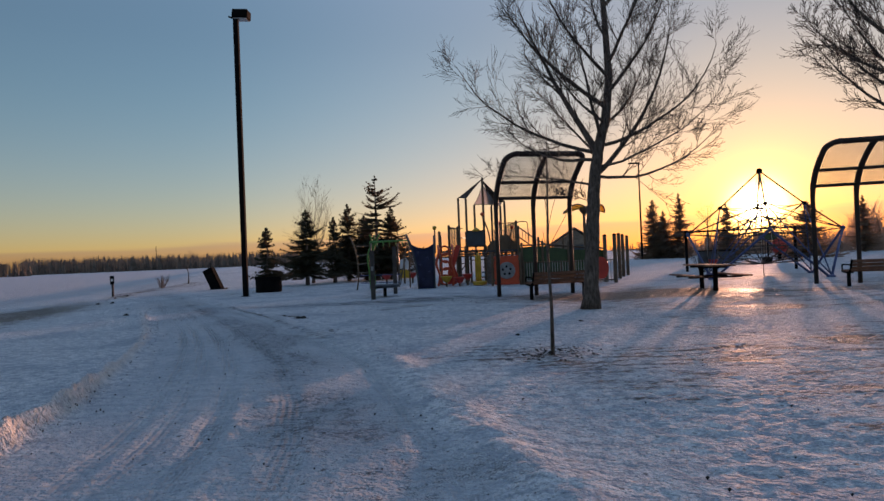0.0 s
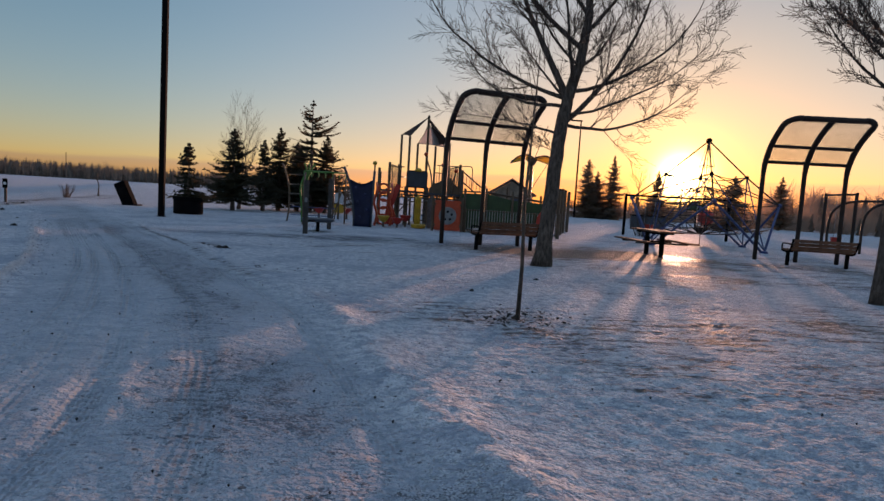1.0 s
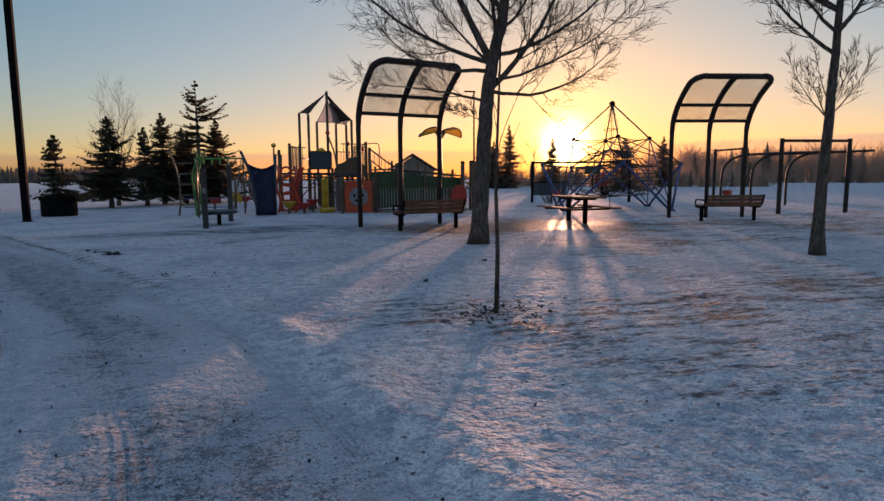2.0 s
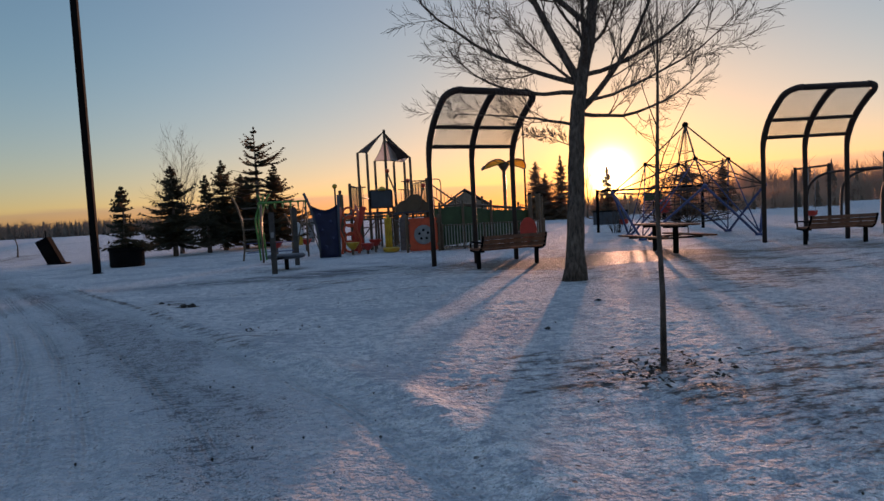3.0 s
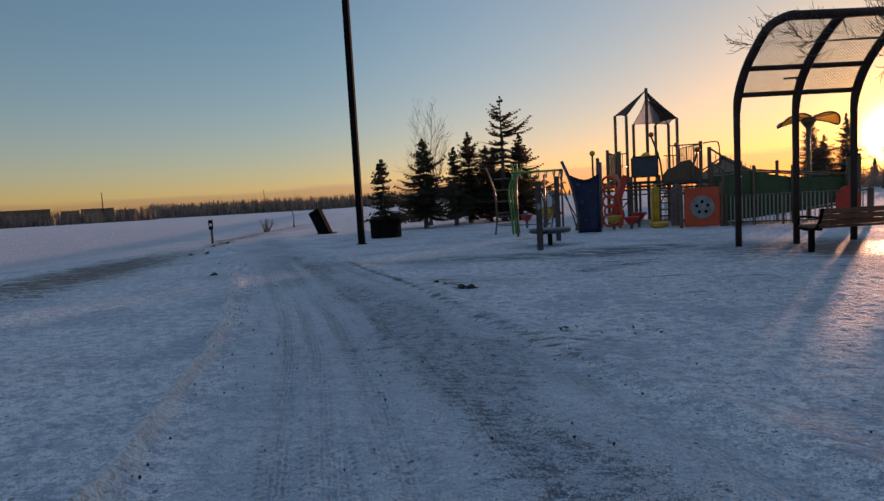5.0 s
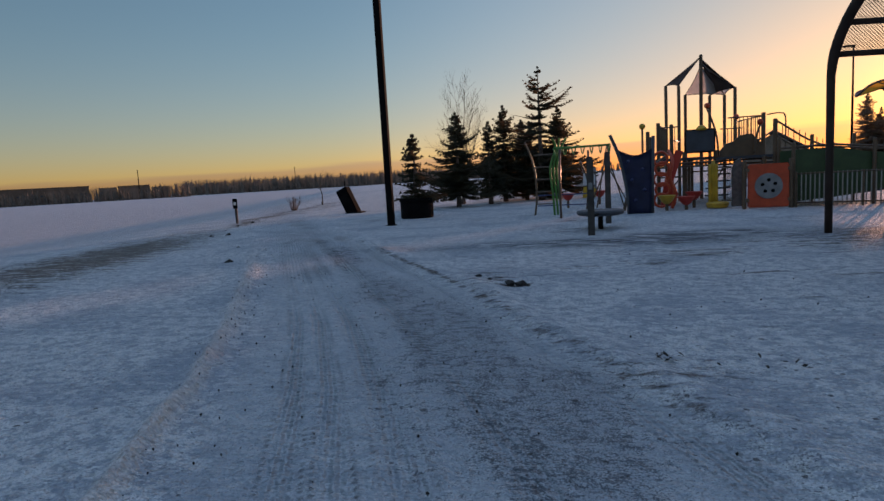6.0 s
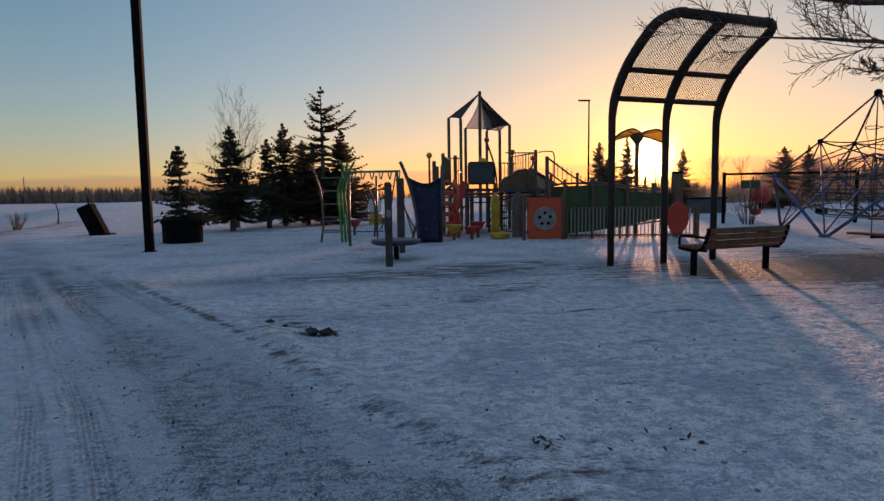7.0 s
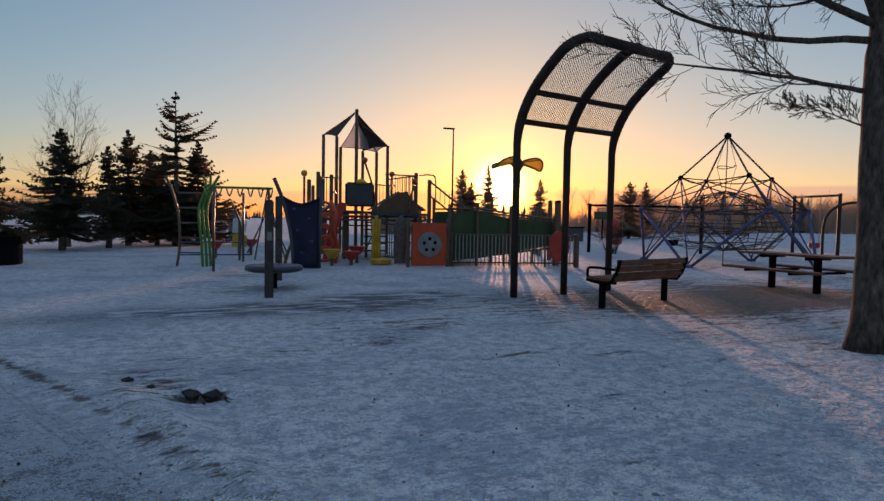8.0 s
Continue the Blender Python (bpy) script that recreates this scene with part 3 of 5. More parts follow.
def grow(limbs, twigs, rng, p, d, length, r, level, lift=0.075, most=4):
    """One limb with its twigs; it bends upwards as it goes."""
    n = 6 if level < 2 else 4
    pts, radii, step = [p.copy()], [r], length / n
    side = []
    for i in range(n):
        j = 0.085 if level < 1 else 0.06
        d = (d + Vector((rng.gauss(0, j), rng.gauss(0, j), rng.gauss(0, 0.05) + lift))).normalized()
        p = p + d * step
        pts.append(p.copy())
        radii.append(max(0.0035, r * (1 - 0.72 * (i + 1) / n)))
        if i >= (1 if level < 2 else 0):
            side.append((p.copy(), d.copy(), radii[-1], i))
    tube(limbs if level < 2 else twigs, pts, radii, 7 if level < 1 else 5 if level < 2 else 3, cap=False)
    if level >= most:
        return
    for q, dd, rr, i in side:
        for _ in range(1 + (rng.random() < (0.55 if level < 2 else 0.1))):
            grow(limbs, twigs, rng, q, rotated(dd, radians(rng.uniform(22, 44)), rng.uniform(0, 6.28)), length * rng.uniform(0.38, 0.58), max(0.0045, rr * rng.uniform(0.42, 0.62)), level + 1, lift * 0.9, most)


def arched_limb(limbs, twigs, rng, p, turn, rise, end, length, r, most):
    """A main limb that leaves the trunk at one rise and ends at another, with upright side shoots."""
    n = 10
    pts, radii, nodes = [p.copy()], [r], []
    a = radians(turn)
    for i in range(n):
        u = (i + 0.5) / n
        e = radians(rise + (end - rise) * u ** 1.2)
        a += rng.gauss(0, 0.07)
        d = Vector((math.cos(a) * math.cos(e), math.sin(a) * math.cos(e), math.sin(e) + rng.gauss(0, 0.06))).normalized()
        p = p + d * length / n
        pts.append(p.copy())
        radii.append(max(0.006, r * (1 - 0.86 * (i + 1) / n)))
        nodes.append((p.copy(), d, radii[-1], u))
    tube(limbs, pts, radii, 7, cap=False)
    for q, d, rr, u in nodes[1:]:
        for _ in range(1 + (rng.random() < 0.75)):
            dd = rotated(d, radians(rng.uniform(25, 58)), rng.uniform(0, 6.28))
            dd = (dd + Vector((0, 0, 0.15))).normalized()
            grow(limbs, twigs, rng, q, dd, length * rng.uniform(0.16, 0.34) * (1.15 - 0.55 * u), max(0.005, rr * rng.uniform(0.3, 0.5)), 1, 0.05, most)


def bare_tree(x, y, label, seed, trunk, r0, limbs_spec, group="bare park trees", name="bare_tree", most=3, spread=1.0):
    """trunk: points from the foot up; limbs_spec: height share, turn, rise, length, radius."""
    rng = random.Random(seed)
    t = thing(name, x, y, 0, 0, label, "tree", group)
    tb, lb, wb = nb(), nb(), nb()
    n = len(trunk)
    fine = []
    for i in range(n - 1):
        a, b = Vector(trunk[i]), Vector(trunk[i + 1])
        fine += [a.lerp(b, k / 4) + Vector((rng.gauss(0, 0.008), rng.gauss(0, 0.008), 0)) for k in range(4)]
    fine.append(Vector(trunk[-1]))
    m = len(fine)
    radii = [r0 * (1.45 if i == 0 else 1.15 if i == 1 else 1.0) * (1 - 0.80 * (i / (m - 1)) ** 1.15) for i in range(m)]
    fine[0].z -= 0.06
    tube(tb, fine, radii, 14)
    for spec in limbs_spec:
        if len(spec) == 6:
            # height, turn, rise at the trunk, rise at the tip, length, radius
            k = next((i for i, q in enumerate(fine) if q.z >= spec[0]), m - 1)
            arched_limb(lb, wb, rng, fine[k], spec[1], spec[2], spec[3], spec[4] * spread, spec[5], most)
            continue
        share, turn, rise, length, r = spec
        k = min(m - 1, int(share * (m - 1)))
        a = radians(turn)
        d = Vector((math.cos(a) * math.cos(radians(rise)), math.sin(a) * math.cos(radians(rise)), math.sin(radians(rise))))
        grow(lb, wb, rng, fine[k], d, length * spread, r, 0, most=most)
    part("trunk", tb, BARK, t, "rough grey-brown bark", True)
    part("limb_crown", lb, BARK, t, smooth=True)
    part("twig_crown", wb, TWIG, t, "fine leafless twigs")
    return t


def spruce(name, x, y, h, w, seed, label, z=0.0, low=0.35, sparse=0.0, mat=None, group="spruces"):
    rng = random.Random(seed)
    t = thing(name, x, y, z, 0, label, "tree", group)
    tb, cb = nb(), nb()
    tube(tb, [(0, 0, -0.05), (0.02, 0.01, h * 0.5), (0.0, 0.0, h)], [0.035 * h ** 0.8 + 0.02, 0.02 * h ** 0.8, 0.008], 8)
    levels = int(h * (5.6 if sparse < 0.5 else 4.2))
    for k in range(levels):
        f = k / (levels - 1)
        zz = low + (h - low - 0.05) * f ** 0.92
        reach = 0.72 * w * (1 - f) ** 0.85 * (0.6 + 0.7 * rng.random()) + 0.035
        gappy = sparse * (f if sparse < 0.5 else 0.5 + 0.5 * f)
        for j in range(rng.randint(6, 9)):
            if rng.random() < gappy * 0.75:
                continue
            a = rng.uniform(0, 6.283)
            rr = reach * rng.uniform(0.55, 1.25) * (1 + 0.5 * gappy)
            droop = rng.uniform(-0.32, 0.05) if f < 0.55 else rng.uniform(-0.1, 0.5)
            d = Vector((math.cos(a), math.sin(a), droop)).normalized()
            side = Vector((-math.sin(a), math.cos(a), 0))
            base = Vector((0, 0, zz))
            tip = base + d * rr + Vector((0, 0, 0.10 * rr))
            nseg = max(3, int(rr / 0.13))
            for q in range(nseg):
                u = (q + 0.4) / nseg
                c = base.lerp(tip, u)
                c.z += -0.10 * rr * math.sin(u * 3.14)
                ln = (0.05 + 0.30 * rr * (1 - u) + 0.05 * min(1, rr)) * rng.uniform(0.6, 1.3)
                for sgn in (-1, 1):
                    e = c + (side * sgn * ln + d * ln * 0.7 + Vector((0, 0, rng.uniform(-0.11, 0.03))))
                    wv = Vector((0, 0, rng.uniform(0.03, 0.06))) + d * 0.03
                    f1 = [cb.verts.new(c - wv), cb.verts.new(c + wv), cb.verts.new(e)]
                    cb.faces.new(f1)
                hang = c + d * 0.05 + Vector((0, 0, -rng.uniform(0.04, 0.12)))
                cb.faces.new([cb.verts.new(c - side * 0.05), cb.verts.new(c + side * 0.05 + d * 0.04), cb.verts.new(hang)])
            cb.faces.new([cb.verts.new(base + Vector((0, 0, 0.02))), cb.verts.new(base - Vector((0, 0, 0.02))), cb.verts.new(tip)])
    if sparse > 0.5:
        for k in range(9):
            a, zz, ln = rng.uniform(2.6, 3.7), h * rng.uniform(0.42, 0.66), rng.uniform(1.1, 2.0)
            p = Vector((math.cos(a), math.sin(a) * 0.6, 0))
            tube(tb, [(0, 0, zz), p * ln * 0.5 + Vector((0, 0, zz + 0.02)), p * ln + Vector((0, 0, zz + 0.22))], [0.025, 0.016, 0.008], 5, False)
    part("trunk", tb, BARK, t, smooth=True)
    part("crown", cb, mat or NEEDLE, t, "dark drooping needle boughs")
    return t


# the big tree beside the bench
bare_tree(2.92, 15.2, "big bare park tree with a leaning trunk", 11,
          [(0, 0, 0), (0.08, 0.06, 1.1), (0.18, 0.18, 2.4), (0.30, 0.26, 3.3), (0.46, 0.30, 3.95), (0.63, 0.32, 4.7), (0.70, 0.33, 5.4), (0.66, 0.33, 6.7), (0.60, 0.3, 8.2), (0.62, 0.3, 9.6)], 0.172,
          [(3.55, 172, 58, 66, 3.9, 0.085), (3.6, 166, 16, 62, 4.3, 0.05), (4.6, 176, 36, 62, 3.6, 0.06), (3.05, 4, 46, 82, 4.2, 0.065), (3.7, 352, 10, 74, 3.6, 0.048), (3.0, 12, -6, 52, 3.3, 0.042), (3.08, 330, 4, 50, 3.2, 0.034),
           (3.45, 130, 4, 52, 3.6, 0.045), (2.75, 128, 14, 4, 2.8, 0.032), (2.25, 132, 36, 8, 0.95, 0.013), (3.5, 118, 34, 52, 2.8, 0.035), (3.9, 258, 28, 64, 3.0, 0.05), (3.85, 72, 24, 64, 3.1, 0.05), (4.3, 222, 22, 60, 2.6, 0.035), (4.2, 40, 30, 66, 3.0, 0.04),
           (5.0, 18, 44, 72, 3.4, 0.05), (5.3, 200, 40, 70, 3.0, 0.045), (5.6, 300, 40, 68, 2.8, 0.045), (6.2, 100, 42, 70, 2.6, 0.04), (6.8, 340, 45, 72, 2.4, 0.04), (7.4, 190, 48, 74, 2.2, 0.035), (8.0, 60, 50, 76, 2.0, 0.03)])
bare_tree(7.75, 11.75, "bare park tree with a slim leaning trunk", 23,
          [(0, 0, 0), (0.08, 0.05, 1.2), (0.22, 0.12, 2.6), (0.32, 0.18, 4.0), (0.38, 0.2, 5.8), (0.4, 0.2, 8.0)], 0.10,
          [(3.2, 160, 34, 66, 2.3, 0.035), (3.3, 190, 22, 55, 2.0, 0.032), (3.5, 20, 38, 66, 2.4, 0.045), (3.7, 150, 30, 62, 2.4, 0.04), (3.8, 110, 40, 66, 2.4, 0.045), (4.1, 175, 42, 68, 2.6, 0.045), (4.4, 215, 44, 68, 2.4, 0.04), (4.7, 300, 42, 66, 2.4, 0.04), (5.3, 150, 48, 70, 2.2, 0.035), (6.1, 30, 52, 74, 1.9, 0.03)])
bare_tree(11.83, 15.63, "small bare tree with thin upright shoots", 27,
          [(0, 0, 0), (0.03, 0.02, 1.0), (0.02, 0.05, 2.0), (0.05, 0.06, 3.4)], 0.07,
          [(2.4, 150, 46, 72, 1.7, 0.02), (2.5, 335, 46, 72, 1.7, 0.02), (2.6, 95, 56, 76, 1.5, 0.018), (2.6, 265, 55, 78, 1.5, 0.018), (2.8, 190, 58, 78, 1.3, 0.016), (2.9, 320, 58, 80, 1.3, 0.016)], most=2)


def sapling():
    t = thing("sapling", 1.205, 9.12, 0, 0, "thin young sapling in a ring of dead leaves", "tree")
    rng = random.Random(4)
    b, w = nb(), nb()
    tube(b, [(0, 0, -0.04), (0.01, 0, 0.6), (-0.01, 0.01, 1.3), (0.02, 0, 2.2), (0.04, 0.0, 3.0)], [0.028, 0.022, 0.018, 0.011, 0.004], 8)
    for k in range(9):
        z = 1.2 + 0.18 * k
        grow(w, w, rng, Vector((0.01, 0, z)), Vector((rng.uniform(-1, 1), rng.uniform(-1, 1), 1.6)).normalized(), rng.uniform(0.3, 0.65), 0.006, 3, most=3)
    part("stem", b, BARK, t, smooth=True)
    part("crown", w, TWIG, t)
    lb = nb()
    for _ in range(230):
        a, r = rng.uniform(0, 6.28), abs(rng.gauss(0.32, 0.16))
        c, s, tilt = Vector((1.205 + r * 1.15 * math.cos(a), 9.12 + r * math.sin(a), rng.uniform(0.005, 0.04))), rng.uniform(0.012, 0.035), rng.uniform(0, 6.28)
        u, v = Vector((math.cos(tilt), math.sin(tilt), rng.uniform(-0.5, 0.5))) * s, Vector((-math.sin(tilt), math.cos(tilt), rng.uniform(-0.5, 0.5))) * s * 0.6
        lb.faces.new([lb.verts.new(c + u), lb.verts.new(c + v), lb.verts.new(c - u), lb.verts.new(c - v)])
    for cx, cy, n, w in ((-2.45, 12.4, 26, 0.06), (-1.75, 12.35, 10, 0.12), (4.5, 6.9, 50, 0.34), (-3.85, 15.2, 30, 0.12)):
        for _ in range(n):
            c, s, tilt = Vector((rng.gauss(cx, w), rng.gauss(cy, w * 0.6), rng.uniform(0.005, 0.045))), rng.uniform(0.008, 0.03), rng.uniform(0, 6.28)
            u, v = Vector((math.cos(tilt), math.sin(tilt), rng.uniform(-0.7, 0.7))) * s, Vector((-math.sin(tilt), math.cos(tilt), rng.uniform(-0.7, 0.7))) * s * 0.5
            lb.faces.new([lb.verts.new(c + u), lb.verts.new(c + v), lb.verts.new(c - u), lb.verts.new(c - v)])
    tagged(mesh_object("dead_leaves", lb, DRIED), "brown dead leaves and stalks on the snow", "leaves", kind="stuff")



def grit_stones():
    """Loose dark stones thrown off the road."""
    rng, V, F = random.Random(8), [], []
    for _ in range(460):
        y = rng.uniform(4, 20)
        le, re = float(np.interp(y, *LEFT_EDGE)), float(np.interp(y, *RIGHT_EDGE))
        x = le + rng.gauss(0.1, 0.16) if rng.random() < 0.4 else le + (re - le) * rng.uniform(0.05, 1.05) if rng.random() < 0.7 else re + rng.uniform(0, 4)
        r = rng.uniform(0.004, 0.011)
        i = len(V)
        z = 0.012 + (0.06 if abs(x - le) < 0.2 else 0.0)
        V += [(x + r * rng.uniform(0.7, 1.3), y, z), (x - r, y + r * 0.4, z), (x, y - r * rng.uniform(0.7, 1.4), z), (x, y + r, z), (x + 0.3 * r, y, z + r), (x, y, z - 1.5 * r)]
        F += [(i + a, i + b, i + c) for a, b, c in ((0, 3, 4), (3, 1, 4), (1, 2, 4), (2, 0, 4), (3, 0, 5), (1, 3, 5), (2, 1, 5), (0, 2, 5))]
    for x, y, r in ((-3.84, 15.36, 0.09), (-3.98, 15.42, 0.07), (-4.02, 15.50, 0.05), (-4.30, 15.74, 0.03), (-14.34, 23.99, 0.10), (-13.99, 24.38, 0.13), (-9.77, 18.09, 0.10), (-16.31, 28.43, 0.10), (-16.75, 30.16, 0.12), (-15.2, 26.0, 0.07), (-4.5, 16.0, 0.05), (-11.2, 20.6, 0.06), (0.9, 11.0, 0.04), (2.2, 12.6, 0.05)):
        # clods of frozen earth; the first three are added as the hole's shade
        i = len(V)
        V += [(x + r * rng.uniform(0.7, 1.3), y, 0.02), (x - r, y + r * 0.4, 0.02), (x, y - r * rng.uniform(0.7, 1.4), 0.02), (x, y + r, 0.02), (x + 0.3 * r, y, 0.02 + 0.5 * r), (x, y, -r)]
        F += [(i + a, i + b, i + c) for a, b, c in ((0, 3, 4), (3, 1, 4), (1, 2, 4), (2, 0, 4), (3, 0, 5), (1, 3, 5), (2, 1, 5), (0, 2, 5))]
    me = bpy.data.meshes.new("grit_stones")
    me.from_pydata(V, [], F)
    me.materials.append(GRAVEL)
    tagged(new("grit_stones", me), "scattered dark grit stones on packed snow", "gravel", kind="stuff")


sapling()
grit_stones()
for sx, sy, sh, sw, sd, sp in ((-9.2, 35.6, 4.35, 2.9, 1, 0.0), (-8.0, 37.4, 4.0, 1.5, 2, 0.1), (-7.65, 40.0, 5.0, 2.6, 3, 0.1), (-5.72, 39.6, 6.7, 3.3, 4, 1.0), (-4.85, 40.2, 4.7, 2.5, 5, 0.1), (-6.55, 40.3, 3.5, 2.0, 6, 0.1), (-7.0, 42.5, 4.4, 2.6, 7, 0.1)):
    spruce("spruce", sx, sy, sh, sw, sd, "lopsided thin-topped dark spruce on snow" if sp > 0.5 else "dark green spruce standing on snow", low=0.62, sparse=sp)
bare_tree(-9.7, 38.8, "bare thin-limbed tree behind dark spruces", 31, [(0, 0, 0), (0.1, 0, 1.2), (0.2, 0, 2.4), (0.1, 0, 3.4)], 0.09,
          [(0.45, 170, 48, 2.6, 0.035), (0.5, 10, 58, 2.8, 0.035), (0.55, 90, 62, 2.6, 0.03), (0.6, 190, 68, 2.9, 0.03), (0.7, 340, 72, 3.0, 0.03), (0.9, 120, 75, 3.0, 0.025), (0.95, 20, 82, 3.0, 0.025)], most=2, spread=0.82)
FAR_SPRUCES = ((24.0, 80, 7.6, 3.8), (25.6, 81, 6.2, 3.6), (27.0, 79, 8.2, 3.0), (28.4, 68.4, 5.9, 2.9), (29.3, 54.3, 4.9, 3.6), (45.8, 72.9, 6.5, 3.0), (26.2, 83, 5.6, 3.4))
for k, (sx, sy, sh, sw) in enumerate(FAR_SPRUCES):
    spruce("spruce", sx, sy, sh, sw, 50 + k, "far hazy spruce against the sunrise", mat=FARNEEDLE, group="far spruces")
for k, (sx, sy) in enumerate(((30, 78), (50, 92), (44, 88))):
    bare_tree(sx, sy, "far bare tree against the sunrise", 70 + k, [(0, 0, 0), (0.2, 0, 2.0), (0.1, 0, 4.2), (0.3, 0, 6.5)], 0.10, [(0.3, 160, 55, 2.6, 0.05), (0.4, 20, 60, 2.6, 0.05), (0.5, 90, 60, 2.2, 0.04), (0.65, 200, 62, 2.0, 0.04), (0.7, 330, 62, 1.8, 0.03)], "far bare trees", most=2)


def shrub(x, y, h, w, n, seed, label):
    t = thing("bare_shrub", x, y, 0, 0, label, "shrub", "bare shrubs")
    rng, b = random.Random(seed), nb()
    for _ in range(n):
        a, q = rng.uniform(0, 6.28), rng.random()
        hh = h * rng.uniform(0.45, 1.0)
        p = Vector((0.12 * w * math.cos(a), 0.12 * w * math.sin(a), -0.03))
        tip = Vector((0.5 * w * q * math.cos(a), 0.5 * w * q * math.sin(a), hh))
        mid = p.lerp(tip, 0.5) + Vector((0, 0, 0.12 * hh))
        tube(b, [p, mid, tip], [0.008 + 0.003 * h, 0.006 + 0.0015 * h, 0.004], 4, False)
        for _ in range(3):
            u = rng.uniform(0.3, 0.9)
            s = mid.lerp(tip, u)
            tube(b, [s, s + Vector((rng.uniform(-0.12, 0.12) * h * 0.5, rng.uniform(-0.12, 0.12) * h * 0.5, rng.uniform(0.08, 0.22) * h))], [0.006, 0.003], 3, False)
    part("crown", b, TWIG, t)
    return t


shrub(-20.3, 40.4, 0.9, 1.2, 40, 5, "small bare brown shrub on the shore")
shrub(12.3, 33.0, 1.4, 1.5, 30, 8, "low bare shrub by the climbing net")
bare_tree(-22.6, 49.0, "tiny bare tree on the lake shore", 91, [(0, 0, 0), (0.05, 0, 0.7), (-0.1, 0, 1.5), (0.1, 0, 1.9)], 0.05, [(0.5, 170, 30, 0.9, 0.02), (0.6, 10, 30, 0.9, 0.02), (0.8, 100, 40, 0.7, 0.02)], most=1)


# ---- street furniture ----
def light_pole():
    t = thing("light_pole", -9.15, 25.8, 0, 0, "tall black square steel park light pole", "lamp post")
    b = nb()
    box(b, (0, 0, 5.9), (0.20, 0.20, 11.8), bevel=0.02)
    part("pole", b, BLACK_STEEL, t)
    b = nb()
    box(b, (0, 0, 0.015), (0.28, 0.28, 0.04), bevel=0.008)
    part("base_plate", b, BLACK_STEEL, t)
    b = nb()
    tube(b, [(0, 0, 11.62), (-0.14, 0, 11.64), (-0.3, 0, 11.7)], 0.04, 8)
    part("arm", b, BLACK_STEEL, t)
    b = nb()
    box(b, (-0.58, 0, 11.72), (0.66, 0.48, 0.36), pose(0, 0, 0, 0, 4, 0), bevel=0.03)
    head = part("lamp_head", b, BLACK_STEEL, t, "boxy black floodlight head")
    b = nb()
    box(b, (-0.58, 0, 11.53), (0.54, 0.38, 0.02), pose(0, 0, 0, 0, 4, 0))
    part("lens", b, LENS, head, "unlit glass lens")


light_pole()


def far_lamp(x, y, h):
    t = thing("street_lamp", x, y, 0, 0, "far dark street lamp with a flat head", "lamp post")
    b = nb()
    tube(b, [(0, 0, -0.1), (0, 0, h * 0.5), (0, 0, h)], [0.13, 0.11, 0.08], 8)
    part("pole", b, BLACK_STEEL, t)
    b = nb()
    box(b, (-0.55, 0, h + 0.03), (1.4, 0.4, 0.16), bevel=0.03)
    part("lamp_head", b, BLACK_STEEL, t)


far_lamp(21.9, 78, 12.1)


def bent(profile, n=8):
    """Points of a smooth line through the profile's corners."""
    out = []
    P = [Vector(p) for p in profile]
    for i in range(len(P) - 1):
        p0, p1, p2, p3 = P[max(i - 1, 0)], P[i], P[i + 1], P[min(i + 2, len(P) - 1)]
        for k in range(n):
            u = k / n
            out.append(0.5 * ((2 * p1) + (p2 - p0) * u + (2 * p0 - 5 * p1 + 4 * p2 - p3) * u * u + (3 * p1 - p0 - 3 * p2 + p3) * u**3))
    out.append(P[-1])
    return out


CANOPY = [(0, 2.72), (-0.05, 3.0), (-0.19, 3.3), (-0.42, 3.6), (-0.72, 3.86), (-1.06, 4.09), (-1.38, 4.24)]
SPAN = 2.47


def canopy_y(z):
    for (y0, z0), (y1, z1) in zip(CANOPY, CANOPY[1:]):
        if z0 <= z <= z1:
            return y0 + (y1 - y0) * (z - z0) / (z1 - z0)
    return CANOPY[-1][0]


